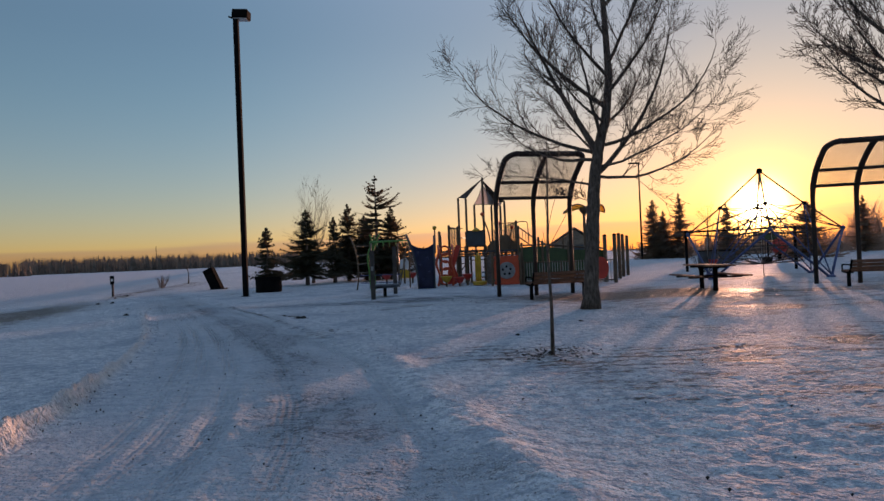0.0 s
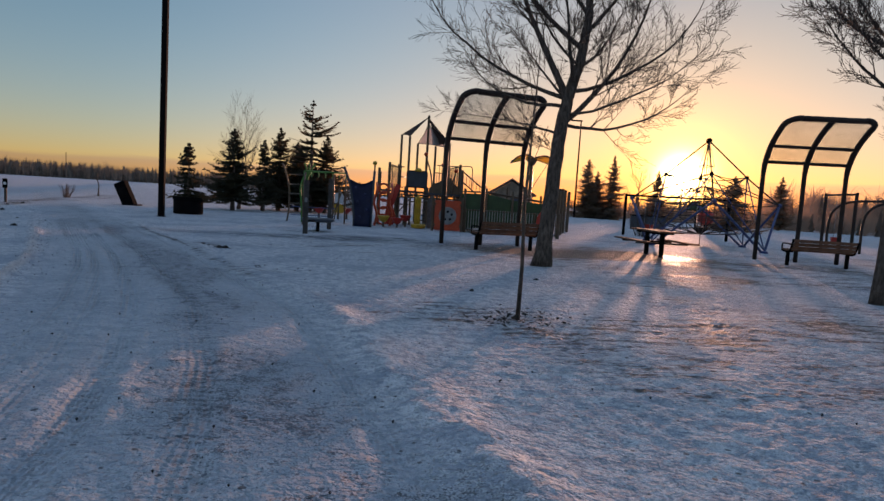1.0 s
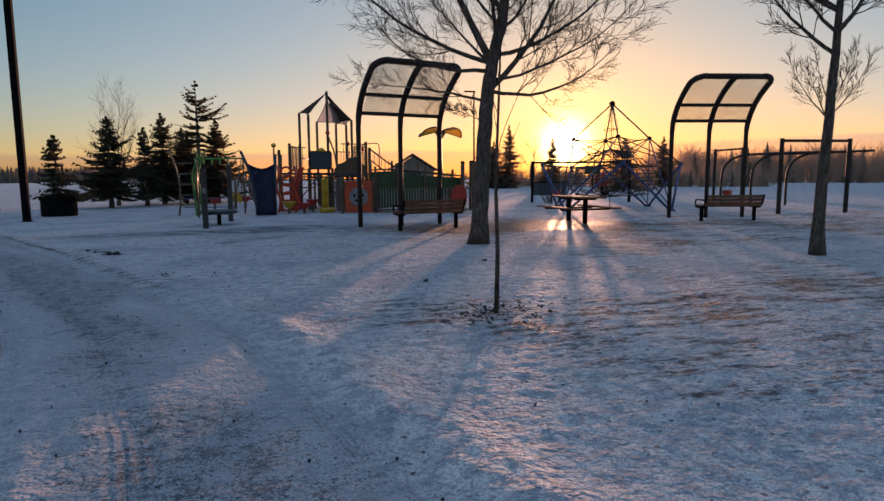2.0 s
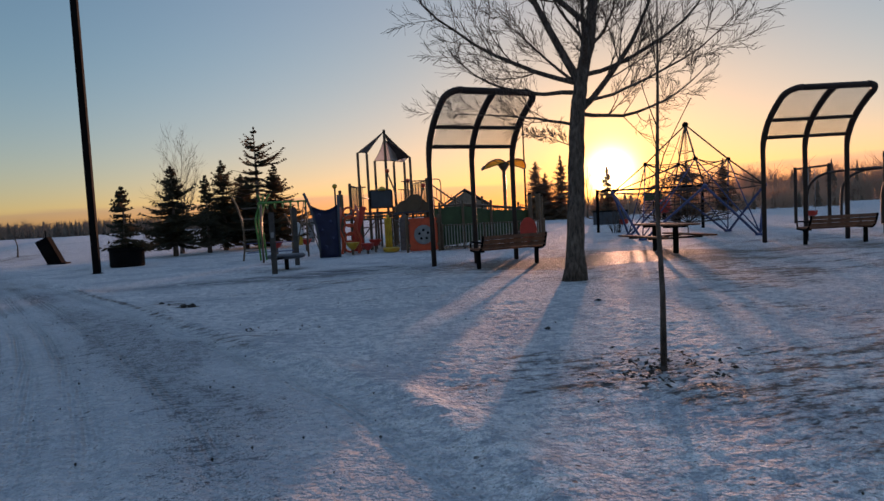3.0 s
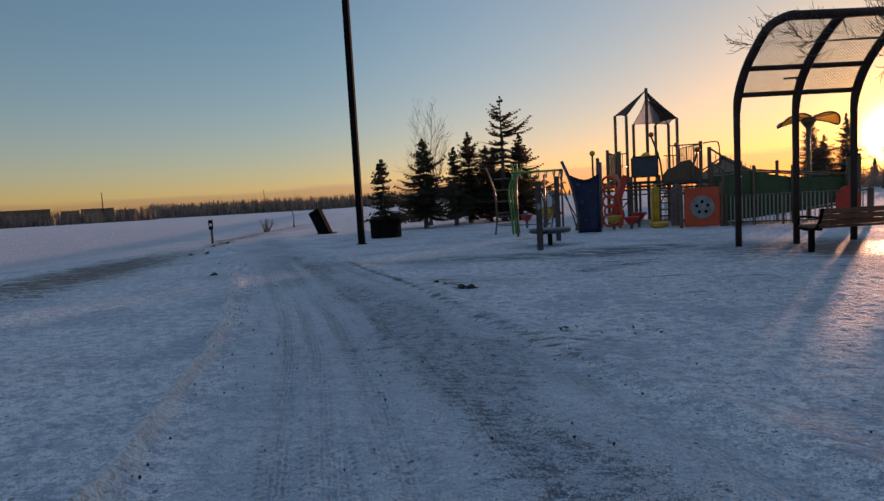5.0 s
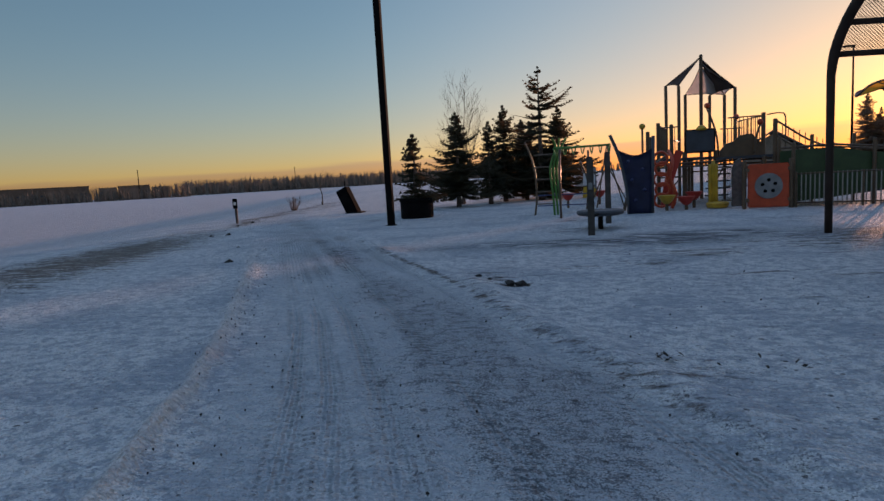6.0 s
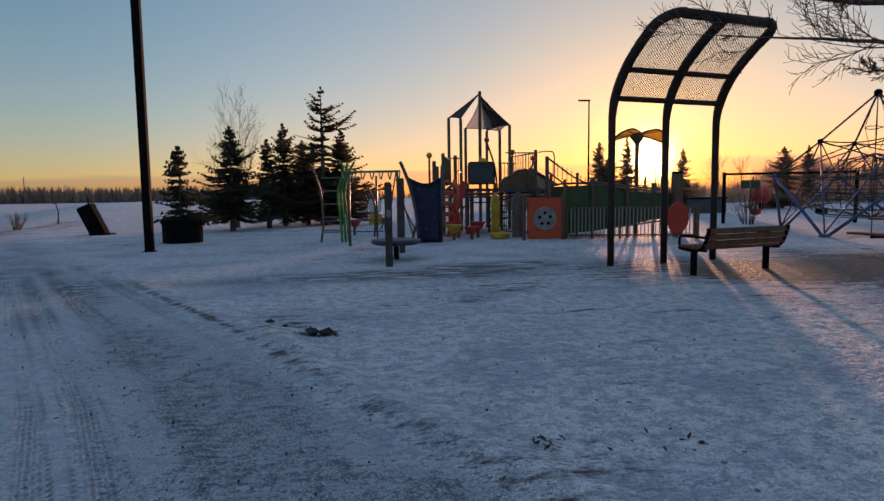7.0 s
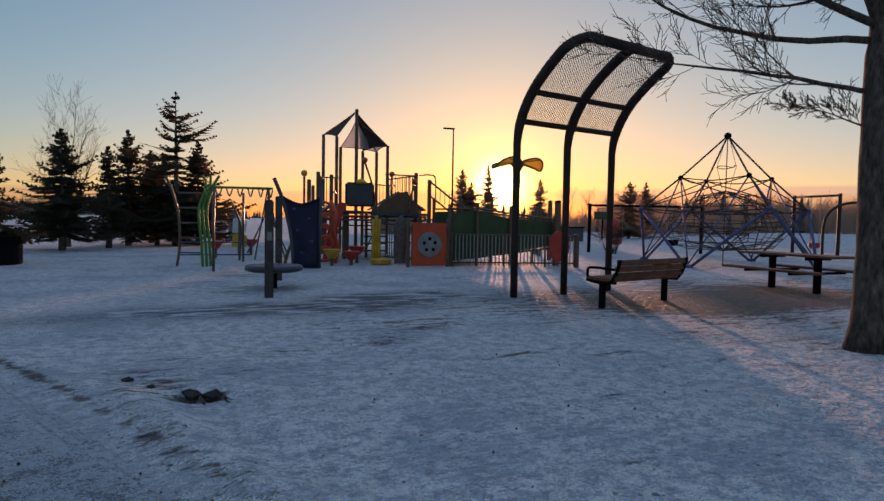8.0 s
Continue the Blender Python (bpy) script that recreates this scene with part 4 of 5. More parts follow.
def shade_shelter(x, y, rz, label):
    t = thing("shade_shelter", x, y, 0, rz, label, "shelter", "bench shelters")
    half = SPAN / 2
    rad = 0.36
    for px in (-half, 0.0, half):
        b = nb()
        pts = [Vector((px, 0, -0.05)), Vector((px, 0, 1.3))] + bent([(px, yy, zz) for yy, zz in CANOPY], 4)
        if px:
            # the outer pipes turn inwards at the top
            keep = [p for p in pts if p.y > -1.06]
            s = -1 if px > 0 else 1
            end = keep[-1]
            for a in (15, 30, 45, 60, 75, 90):
                u = 1 - math.cos(radians(a))
                v = math.sin(radians(a))
                keep.append(Vector((px + s * rad * u, end.y - 0.345 * v, end.z + 0.17 * v)))
            pts = keep
        else:
            pts = [p for p in pts if p.y > -1.385]
        tube(b, pts, [0.064 + 0.022 * min(1, max(0, (p.z - 2.6) / 0.5)) for p in pts], 12)
        part("post", b, BROWN_STEEL, t, smooth=True)
    yt, zt = -1.40, 4.25
    b = nb()
    tube(b, [(-half + rad - 0.02, yt, zt), (half - rad + 0.02, yt, zt)], 0.084, 12)
    part("top_rail", b, BROWN_STEEL, t, smooth=True)
    for zz, rr in ((3.08, 0.052), (3.54, 0.052)):
        b = nb()
        tube(b, [(-half, canopy_y(zz), zz), (half, canopy_y(zz), zz)], rr, 8)
        part("cross_rail", b, BROWN_STEEL, t, smooth=True)
    # expanded steel mesh between the pipes
    line = bent([(0, yy, zz) for yy, zz in CANOPY], 8)
    dist = [0.0]
    for p, q in zip(line, line[1:]):
        dist.append(dist[-1] + (q - p).length)

    def on(d):
        d = min(max(d, 0), dist[-1])
        for i in range(len(dist) - 1):
            if d <= dist[i + 1]:
                return line[i].lerp(line[i + 1], (d - dist[i]) / (dist[i + 1] - dist[i]))
        return line[-1]

    d_at = lambda z: next(dist[i] for i, p in enumerate(line) if p.z >= z)
    for x0 in (-half + 0.09, 0.09):
        wide = half - 0.18
        for lo, hi in ((d_at(3.08), d_at(3.5)), (d_at(3.56), dist[-1] - 0.06)):
            b = nb()
            cell, rows = 0.06, int((hi - lo) / 0.022)
            nx = int(wide / cell)
            for r in range(rows):
                a, c = on(lo + (hi - lo) * r / rows), on(lo + (hi - lo) * (r + 1) / rows)
                nrm = (c - a).normalized() * 0.006
                shift = 0.5 * (r % 2)
                for k in range(nx):
                    for s in (-0.5, 0.5):
                        xa = x0 + min(max((k + 0.5 + shift) * cell, 0), wide)
                        xb = x0 + min(max((k + 0.5 + shift + s) * cell, 0), wide)
                        va, vb = Vector((xa, a.y, a.z)), Vector((xb, c.y, c.z))
                        b.faces.new([b.verts.new(va - nrm), b.verts.new(va + nrm), b.verts.new(vb + nrm), b.verts.new(vb - nrm)])
            part("mesh_panel", b, BROWN_STEEL, t, "expanded steel mesh")
    return t


def plank_mesh(name, size, mat, bevel=0.006):
    b = nb()
    box(b, (0, 0, 0), size, bevel=bevel)
    me = bpy.data.meshes.new(name)
    b.to_mesh(me)
    b.free()
    me.materials.append(mat)
    return me


def park_bench(x, y, rz, label):
    """Seat to +y, backrest on the -y side."""
    t = thing("park_bench", x, y, 0, rz, label, "bench", "park benches")
    W = 1.82
    slat = plank_mesh("slat", (W, 0.115, 0.045), WOOD)
    back = plank_mesh("back_slat", (W, 0.04, 0.09), WOOD)
    for k in range(4):
        piece("seat_slat", slat, t, pose(0, -0.13 + 0.128 * k, 0.445 + 0.004 * k))
    for k in range(3):
        piece("back_slat", back, t, pose(0, -0.235 - 0.03 * k, 0.525 + 0.102 * k, -16))
    for px in (-0.83, 0.83):
        b = nb()
        box(b, (px, 0.05, 0.19), (0.085, 0.085, 0.50), bevel=0.008)
        part("leg", b, BLACK_STEEL, t)
        b = nb()
        box(b, (px, 0.05, 0.405), (0.07, 0.5, 0.04), bevel=0.006)
        part("seat_bracket", b, BLACK_STEEL, t)
    for px in (-W / 2 + 0.02, W / 2 - 0.02):
        b = nb()
        tube(b, bent([(px, 0.32, 0.43), (px, 0.1, 0.40), (px, -0.14, 0.42), (px, -0.25, 0.55), (px, -0.325, 0.78)], 4), 0.028, 8)
        part("end_frame", b, BLACK_STEEL, t, smooth=True)
        b = nb()
        tube(b, bent([(px, 0.30, 0.43), (px, 0.31, 0.58), (px, 0.22, 0.63), (px, -0.265, 0.62)], 4), 0.022, 8)
        part("armrest", b, BLACK_STEEL, t, smooth=True)
    return t


def picnic_table(x, y, rz):
    t = thing("picnic_table", x, y, 0, rz, "timber picnic table with attached benches on snow", "table")
    L = 2.25
    top = plank_mesh("top_plank", (0.135, L, 0.045), WOOD)
    seat = plank_mesh("seat_plank", (0.125, L, 0.045), WOOD)
    for k in range(5):
        piece("top_plank", top, t, pose(-0.28 + 0.14 * k, 0, 0.755))
    for s in (-1, 1):
        for k in (0, 1):
            piece("seat_plank", seat, t, pose(s * (0.62 + 0.135 * k), 0, 0.455))
    for py in (-0.53, 0.53):
        b = nb()
        box(b, (0, py, 0.36), (0.11, 0.11, 0.75), bevel=0.008)
        part("leg", b, BLACK_STEEL, t)
        b = nb()
        box(b, (0, py, 0.70), (0.68, 0.06, 0.06), bevel=0.006)
        part("top_bearer", b, BLACK_STEEL, t)
        b = nb()
        box(b, (0, py, 0.405), (1.55, 0.06, 0.05), bevel=0.006)
        part("seat_bearer", b, BLACK_STEEL, t)


shade_shelter(2.26, 20.46, 14.2, "brown steel shade shelter with curved mesh roof")
shade_shelter(12.32, 20.54, -9.5, "brown steel mesh-roofed shelter in front of bare shrubs")
park_bench(2.74, 18.93, 15.8, "brown slatted park bench with black metal frame")
park_bench(12.02, 19.1, -9.0, "brown slatted park bench under the farther shelter")
picnic_table(7.417, 19.89, 0)


def planter():
    t = thing("planter_tub", -9.32, 29.2, 0, 8, "round black planter tub holding a small spruce", "planter")
    b = nb()
    lathe(b, [(0.56, -0.03), (0.60, 0.05), (0.60, 0.60), (0.64, 0.62), (0.64, 0.72), (0.56, 0.72), (0.55, 0.62), (0.02, 0.60)], sides=28)
    part("tub", b, BLACK_STEEL, t)
    spruce("potted_spruce", -9.35, 29.2, 2.4, 1.35, 77, "small spruce growing in a black tub", 0.62, low=0.2, group="")


planter()


def tilted_sign():
    t = thing("information_sign", -13.75, 34.3, 0, 0, "dark leaning information board on the snow", "sign")
    b = nb()
    box(b, (0, 0, 0.62), (0.55, 0.5, 1.3), pose(-0.18, 0, 0, 0, -24, 0), bevel=0.03)
    part("board", b, SIGNFACE, t)
    b = nb()
    box(b, (0.0, -0.26, 0.72), (0.36, 0.02, 0.5), pose(-0.18, 0, 0, 0, -24, 0))
    part("panel", b, BLACK_STEEL, t, "dark picture panel")
    b = nb()
    box(b, (-0.12, 0, 0.04), (0.8, 0.6, 0.1), bevel=0.02)
    part("base", b, BLACK_STEEL, t)
    b = nb()
    tube(b, [(-0.62, 0.1, 0), (-0.62, 0.1, 1.55)], 0.025, 6)
    tube(b, [(-0.74, 0.1, 1.2), (-0.5, 0.1, 1.2)], 0.02, 6)
    part("marker_stake", b, BLACK_STEEL, t)


tilted_sign()


def shore_post():
    t = thing("trail_marker", -17.6, 30.4, -0.12, 10, "small trail marker post with a dark plate", "sign")
    b = nb()
    box(b, (0, 0, 0.5), (0.09, 0.09, 1.1), bevel=0.01)
    part("post", b, GREYWOOD, t)
    b = nb()
    box(b, (0, -0.06, 0.95), (0.2, 0.03, 0.42), bevel=0.01)
    plate = part("plate", b, SIGNFACE, t)
    b = nb()
    box(b, (0, -0.08, 0.95), (0.11, 0.006, 0.12))
    part("patch", b, PALE, plate)


shore_post()


def lodge(x, y, rz):
    t = thing("park_building", x, y, 0, rz, "far low park building with a pitched roof", "building")
    b = nb()
    slab(b, [(-2.1, -0.2), (2.1, -0.2), (2.1, 2.15), (0, 3.5), (-2.1, 2.15)], 5.0)
    part("wall", b, SIDING, t)
    for s in (-1, 1):
        b = nb()
        box(b, (s * 1.22, 0, 2.95), (2.95, 5.6, 0.12), pose(0, 0, 0) @ Matrix.Translation((s * 1.22, 0, 2.95)) @ pose(0, 0, 0, 0, s * 32.5, 0) @ Matrix.Translation((-s * 1.22, 0, -2.95)))
        part("roof", b, SHINGLE, t)
    b = nb()
    box(b, (0.4, -2.52, 1.0), (0.9, 0.06, 2.0))
    part("door", b, SLATE, t)


lodge(11.3, 65, -10)


# ---- distance ----
def far_woods(name, az0, az1, dist, spread, height, count, seed, spruce_share, label, wood, needle, centre=(-2, 6)):
    rng = random.Random(seed)
    V, F, M = [], [], []
    for _ in range(count):
        a, d = radians(rng.uniform(az0, az1)), dist * (1 + spread * rng.random())
        x, y = centre[0] + d * math.sin(a), centre[1] + d * math.cos(a)
        h = height * rng.uniform(0.55, 1.1) * (1.12 if rng.random() < 0.05 else 1)
        side = Vector((math.cos(a), -math.sin(a), 0))
        z0 = -1.4
        if rng.random() < spruce_share:
            w, lev = h * rng.uniform(0.13, 0.2), 7
            for k in range(lev):
                zb, zt, ww = h * (0.06 + 0.86 * k / lev), h * (0.06 + 0.86 * (k + 1.9) / lev), w * (1 - k / lev) + 0.15
                n = 7
                i0 = len(V)
                V.append((x, y, z0 + min(zt, h)))
                for q in range(n):
                    an = 6.283 * q / n + rng.random()
                    rr = ww * rng.uniform(0.6, 1.15)
                    V.append((x + rr * math.cos(an), y + rr * math.sin(an), z0 + zb + rng.uniform(-0.03, 0.03) * h))
                for q in range(n):
                    F.append((i0, i0 + 1 + q, i0 + 1 + (q + 1) % n))
                    M.append(1)
        else:
            r = 0.010 * h
            twigs = [((0, 0), (rng.uniform(-0.04, 0.04), 1.0), r * 1.3)]
            for _ in range(32):
                s, o = rng.uniform(0.12, 0.75), rng.uniform(-0.33, 0.33)
                twigs.append(((0, s), (o, min(1.05, s + rng.uniform(0.15, 0.4))), r * 0.6))
            for (u0, v0), (u1, v1), rr in twigs:
                p = Vector((x, y, z0 + v0 * h)) + side * u0 * h
                e = Vector((x, y + rng.uniform(-0.2, 0.2) * h, z0 + v1 * h)) + side * u1 * h
                i0 = len(V)
                V += [tuple(p - side * rr), tuple(p + side * rr), tuple(e)]
                F.append((i0, i0 + 1, i0 + 2))
                M.append(0)
    me = bpy.data.meshes.new(name)
    me.from_pydata(V, [], F)
    me.materials.append(wood)
    me.materials.append(needle)
    me.polygons.foreach_set("material_index", M)
    return tagged(new(name, me), label, "woods", kind="stuff")


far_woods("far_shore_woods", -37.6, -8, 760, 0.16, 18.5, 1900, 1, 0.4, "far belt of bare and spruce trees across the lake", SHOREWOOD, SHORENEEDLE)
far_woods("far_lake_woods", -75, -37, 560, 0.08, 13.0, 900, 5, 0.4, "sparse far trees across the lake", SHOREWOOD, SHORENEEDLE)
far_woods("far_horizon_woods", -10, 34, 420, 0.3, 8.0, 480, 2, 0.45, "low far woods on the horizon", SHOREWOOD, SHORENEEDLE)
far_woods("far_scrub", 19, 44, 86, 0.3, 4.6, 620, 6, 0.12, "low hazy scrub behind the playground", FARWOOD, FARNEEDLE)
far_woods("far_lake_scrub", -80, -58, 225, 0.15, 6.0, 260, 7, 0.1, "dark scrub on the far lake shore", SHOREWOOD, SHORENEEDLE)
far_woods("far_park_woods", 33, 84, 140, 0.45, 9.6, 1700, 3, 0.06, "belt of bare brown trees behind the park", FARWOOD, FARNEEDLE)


FARWALL = material("hazy_dark_wall", (0.17, 0.105, 0.075), 0.9, vary=0.2, scale=0.5)


def far_building(x, y, rz, w, d, h):
    t = thing("far_building", x, y, -1.4, rz, "far low flat-roofed building across the lake", "building", "buildings across the lake")
    b = nb()
    box(b, (0, 0, h / 2), (w, d, h), bevel=0.05)
    part("wall", b, FARWALL, t)
    b = nb()
    box(b, (0, 0, h + 0.15), (w + 0.6, d + 0.6, 0.3))
    part("roof", b, SHINGLE, t)
    n = int(w / 4)
    win = plank_mesh("window", (1.6, 0.12, 1.3), SLATE, 0.01)
    for k in range(n):
        piece("window", win, t, pose(-w / 2 + (k + 0.5) * w / n, -d / 2 - 0.03, h * 0.55))


for az, wide, high in ((-48.4, 80, 14.0), (-43.2, 13, 11.6), (-41.3, 24, 12.6), (-39.2, 14, 10.6)):
    far_building(-2 + 600 * math.sin(radians(az)), 6 + 600 * math.cos(radians(az)), -az, wide, 14, high)


def far_mast(x, y, h):
    t = thing("radio_mast", x, y, -1.4, 0, "thin far mast across the lake", "mast")
    b = nb()
    tube(b, [(0, 0, 0), (0, 0, h)], [0.5, 0.3], 6)
    part("shaft", b, BLACK_STEEL, t)


far_mast(-388, 452, 26)
far_mast(-370, 700, 29)


# ---- playground ----
def post(parent, x, y, z, r=0.06, mat=None, name="post", lean=(0, 0)):
    b = nb()
    tube(b, [(x, y, -0.06), (x + lean[0] * 0.5, y + lean[1] * 0.5, z * 0.5), (x + lean[0], y + lean[1], z - 0.02), (x + lean[0], y + lean[1], z)], [r, r, r, r * 0.7], 12)
    return part(name, b, mat or PLAY_POST, parent, smooth=False)


def bar(parent, pts, r, mat, name="rail", sides=8):
    b = nb()
    tube(b, pts, r, sides)
    return part(name, b, mat, parent, smooth=True)


def picket_mesh(name, h, r, mat):
    b = nb()
    tube(b, [(0, 0, 0), (0, 0, h)], r, 6)
    me = bpy.data.meshes.new(name)
    b.to_mesh(me)
    b.free()
    me.materials.append(mat)
    return me


def railing(parent, a, b, z0, z1, step, mat, name="baluster", top=True):
    a, b = Vector(a), Vector(b)
    n = max(2, int((b - a).length / step))
    me = picket_mesh(name, z1 - z0, 0.012, mat)
    for k in range(1, n):
        p = a.lerp(b, k / n)
        piece(name, me, parent, pose(p.x, p.y, z0))
    if top:
        for z in (z0, z1):
            bar(parent, [(a.x, a.y, z), (b.x, b.y, z)], 0.022, mat)


def sail(parent, corners, mat, label):
    """A taut three-cornered cloth with hollow edges."""
    A, B, C = (Vector(c) for c in corners)
    b = nb()
    n = 8
    grid = {}
    mid = (A + B + C) / 3
    nrm = (B - A).cross(C - A).normalized()
    for i in range(n + 1):
        for j in range(n + 1 - i):
            u, v = i / n, j / n
            w = 1 - u - v
            p = A * w + B * u + C * v
            edge = 4 * max(u * v, v * w, w * u) * (1 if min(u, v, w) < 1e-6 else 0)
            p = p.lerp(mid, 0.10 * edge)
            p -= nrm * 0.5 * u * v * w
            grid[i, j] = b.verts.new(p)
    for i in range(n):
        for j in range(n - i):
            b.faces.new((grid[i, j], grid[i + 1, j], grid[i, j + 1]))
            if i + j < n - 1:
                b.faces.new((grid[i + 1, j], grid[i + 1, j + 1], grid[i, j + 1]))
    bmesh.ops.solidify(b, geom=b.faces[:], thickness=0.012)
    s = part("sail", b, mat, parent, label)
    for p, q in ((A, B), (B, C), (C, A)):
        m2 = ((p + q) / 2).lerp(mid, 0.10)
        bb = nb()
        tube(bb, bent([p, m2, q], 4), 0.014, 5)
        part("edge_rope", bb, BLACK_STEEL, s)


def play_tower():
    t = thing("play_tower", 0, 0, 0, 0, "play tower with sail roof, railings and climbers", "playground")
    tops = {"a1": (-0.30, 33.1, 4.40), "a2": (0.10, 32.6, 4.30), "a3": (0.55, 34.3, 4.12), "a4": (1.5, 34.6, 4.05), "a5": (1.97, 34.2, 4.0), "a6": (2.13, 33.1, 4.13)}
    for x, y, z in tops.values():
        post(t, x, y, z, 0.06)
    post(t, 1.02, 33.55, 5.5, 0.065)
    for x, y, z in ((-0.79, 31.0, 2.88), (-1.22, 30.0, 2.55), (2.5, 30.6, 2.95), (2.45, 29.0, 2.62), (-0.35, 31.0, 2.8), (2.15, 29.0, 1.5), (0.0, 30.5, 1.8), (1.0, 30.5, 1.8)):
        post(t, x, y, z, 0.065)
    cap = (1.02, 33.5, 5.42)
    sail(t, (tops["a1"], tops["a2"], cap), SAIL, "dark sail cloth")
    sail(t, (tops["a3"], tops["a5"], (1.02, 33.6, 5.1)), PALE_SAIL, "pale sail cloth")
    sail(t, (tops["a5"], tops["a6"], (1.02, 33.6, 5.25)), PALE_SAIL, "pale sail cloth")
    sail(t, (tops["a4"], tops["a6"], (1.04, 33.6, 5.35)), SAIL, "dark sail cloth")
    # decks
    b = nb()
    outline = [(-0.45, 32.4), (0.3, 31.0), (2.0, 31.0), (2.5, 32.6), (2.1, 34.6), (0.3, 34.7)]
    lo, hi = [b.verts.new((x, y, 1.52)) for x, y in outline], [b.verts.new((x, y, 1.60)) for x, y in outline]
    b.faces.new(lo[::-1])
    b.faces.new(hi)
    for k in range(6):
        b.faces.new((lo[k], lo[(k + 1) % 6], hi[(k + 1) % 6], hi[k]))
    part("deck", b, SLATE, t, "perforated dark deck")
    for c, s in (((-0.35, 30.6, 1.56), (1.7, 1.3, 0.08)), ((1.75, 30.0, 1.5), (1.5, 2.0, 0.08)), ((0.6, 30.6, 1.4), (1.2, 0.5, 0.06))):
        b = nb()
        box(b, c, s, bevel=0.01)
        part("deck", b, SLATE, t, "perforated dark deck")
    for z in (1.30, 1.42):
        bar(t, [(-1.2, 29.9, z), (2.5, 29.4, z)], 0.03, PLAY_POST, "cross_bar")
    # railings
    railing(t, (-0.79, 31.0, 0), (-0.30, 33.1, 0), 1.75, 2.78, 0.16, PLAY_POST)
    railing(t, (-0.79, 31.0, 0), (-0.1, 31.0, 0), 1.75, 2.7, 0.13, PLAY_POST)
    railing(t, (1.35, 31.6, 0), (2.13, 31.9, 0), 1.65, 2.55, 0.13, PLAY_POST)
    railing(t, (2.13, 33.1, 0), (2.5, 30.6, 0), 1.65, 2.85, 0.15, PLAY_POST)
    railing(t, (1.4, 30.6, 0), (2.5, 30.6, 0), 1.65, 2.85, 0.12, PLAY_POST)
    bar(t, bent([(2.55, 30.4, 2.85), (2.85, 30.1, 2.86), (3.0, 30.0, 2.7), (3.0, 30.0, 1.7)], 4), 0.022, PLAY_POST, "hoop_rail")
    # sloped hand rails of the stair
    for dz in (0.0, -0.45):
        bar(t, bent([(2.45, 29.0, 2.58 + dz), (2.8, 28.9, 2.3 + dz), (3.3, 28.8, 1.92 + dz), (3.9, 28.6, 1.62 + dz), (4.3, 28.5, 1.62 + dz)], 4), 0.03, PLAY_POST, "hand_rail")
    me = picket_mesh("baluster", 0.45, 0.012, PLAY_POST)
    for k in range(12):
        u = k / 11
        z = 2.1 - 1.0 * u + 0.15 * u * u
        piece("baluster", me, t, pose(2.5 + 1.6 * u, 29.0 - 0.42 * u, z))
    for k in range(6):
        b = nb()
        box(b, (2.75 + 0.28 * k, 29.4 - 0.1 * k, 1.35 - 0.22 * k), (0.3, 0.9, 0.05), bevel=0.008)
        part("step", b, SLATE, t)
    # posts, rails and braces under the decks
    for x, y in ((-0.45, 31.6), (0.25, 31.2), (0.95, 31.4), (1.55, 31.9), (0.6, 33.0)):
        post(t, x, y, 1.54, 0.05)
    for a, c in (((-0.79, 31.0, 0.95), (0.25, 31.2, 0.95)), ((0.25, 31.2, 1.1), (1.55, 31.9, 1.1)), ((-0.45, 31.6, 0.35), (0.25, 31.2, 1.25)), ((0.95, 31.4, 0.3), (1.55, 31.9, 1.3)), ((1.55, 31.9, 0.5), (2.45, 29.0, 0.6)), ((-0.35, 31.0, 2.25), (0.1, 32.6, 2.25))):
        bar(t, [a, c], 0.026, PLAY_POST, "under_rail", 6)
    for k in range(5):
        b = nb()
        box(b, (1.1 + 0.05 * k, 30.9 + 0.16 * k, 0.25 + 0.24 * k), (0.75, 0.24, 0.05), bevel=0.008)
        part("step", b, SLATE, t)
    # rounded activity panels
    b = nb()
    box(b, (0.5, 30.45, 2.14), (0.98, 0.10, 0.80), bevel=0.05)
    p = part("window_panel", b, SLATE, t, "slate blue panel")
    b = nb()
    lathe(b, [(0.16, 0), (0.18, 0.05), (0.10, 0.14), (0.02, 0.17)], (0.55, 30.45, 2.5), 12)
    part("bell_cap", b, YELLOW, p, "yellow dome cap")
    b = nb()
    slab(b, [(-0.7, 0), (0.7, 0), (0.68, 0.3), (0.45, 0.52), (0.3, 0.72), (-0.05, 0.68), (-0.25, 0.5), (-0.5, 0.42), (-0.68, 0.2)], 0.12)
    bmesh.ops.translate(b, verts=b.verts, vec=(1.75, 30.2, 1.55))
    part("hill_panel", b, PLAY_POST, t, "olive hill-shaped panel")
    for (x, y, z), (x2, y2, z2), mat in (((-1.42, 29.6, 1.5), (-1.42, 29.6, 2.62), YELLOW), ((1.28, 31.5, 1.6), (0.90, 31.5, 3.30), ORANGE), ((2.08, 30.0, 1.6), (2.26, 30.0, 2.52), ORANGE), ((1.72, 30.9, 1.6), (1.72, 30.9, 2.8), ORANGE)):
        bar(t, bent([(x, y, z), ((x * 0.75 + x2 * 0.25), y, (z + z2) / 2), (x2, y2, z2)], 4), 0.035, PLAY_POST, "stalk")
        b = nb()
        ball(b, (x2, y2, z2 + 0.09), 0.10)
        part("knob", b, mat, t, smooth=True)
    post(t, -1.15, 29.6, 2.35, 0.05)
    # curly orange climber
    for k in range(5):
        b = nb()
        c = (-0.95 + 0.05 * (k % 2), 28.6, 0.28 + 0.33 * k)
        tube(b, arc(c, 0.21, 0, 360, 16), 0.042, 8, False)
        part("climbing_ring", b, ORANGE, t, smooth=True)
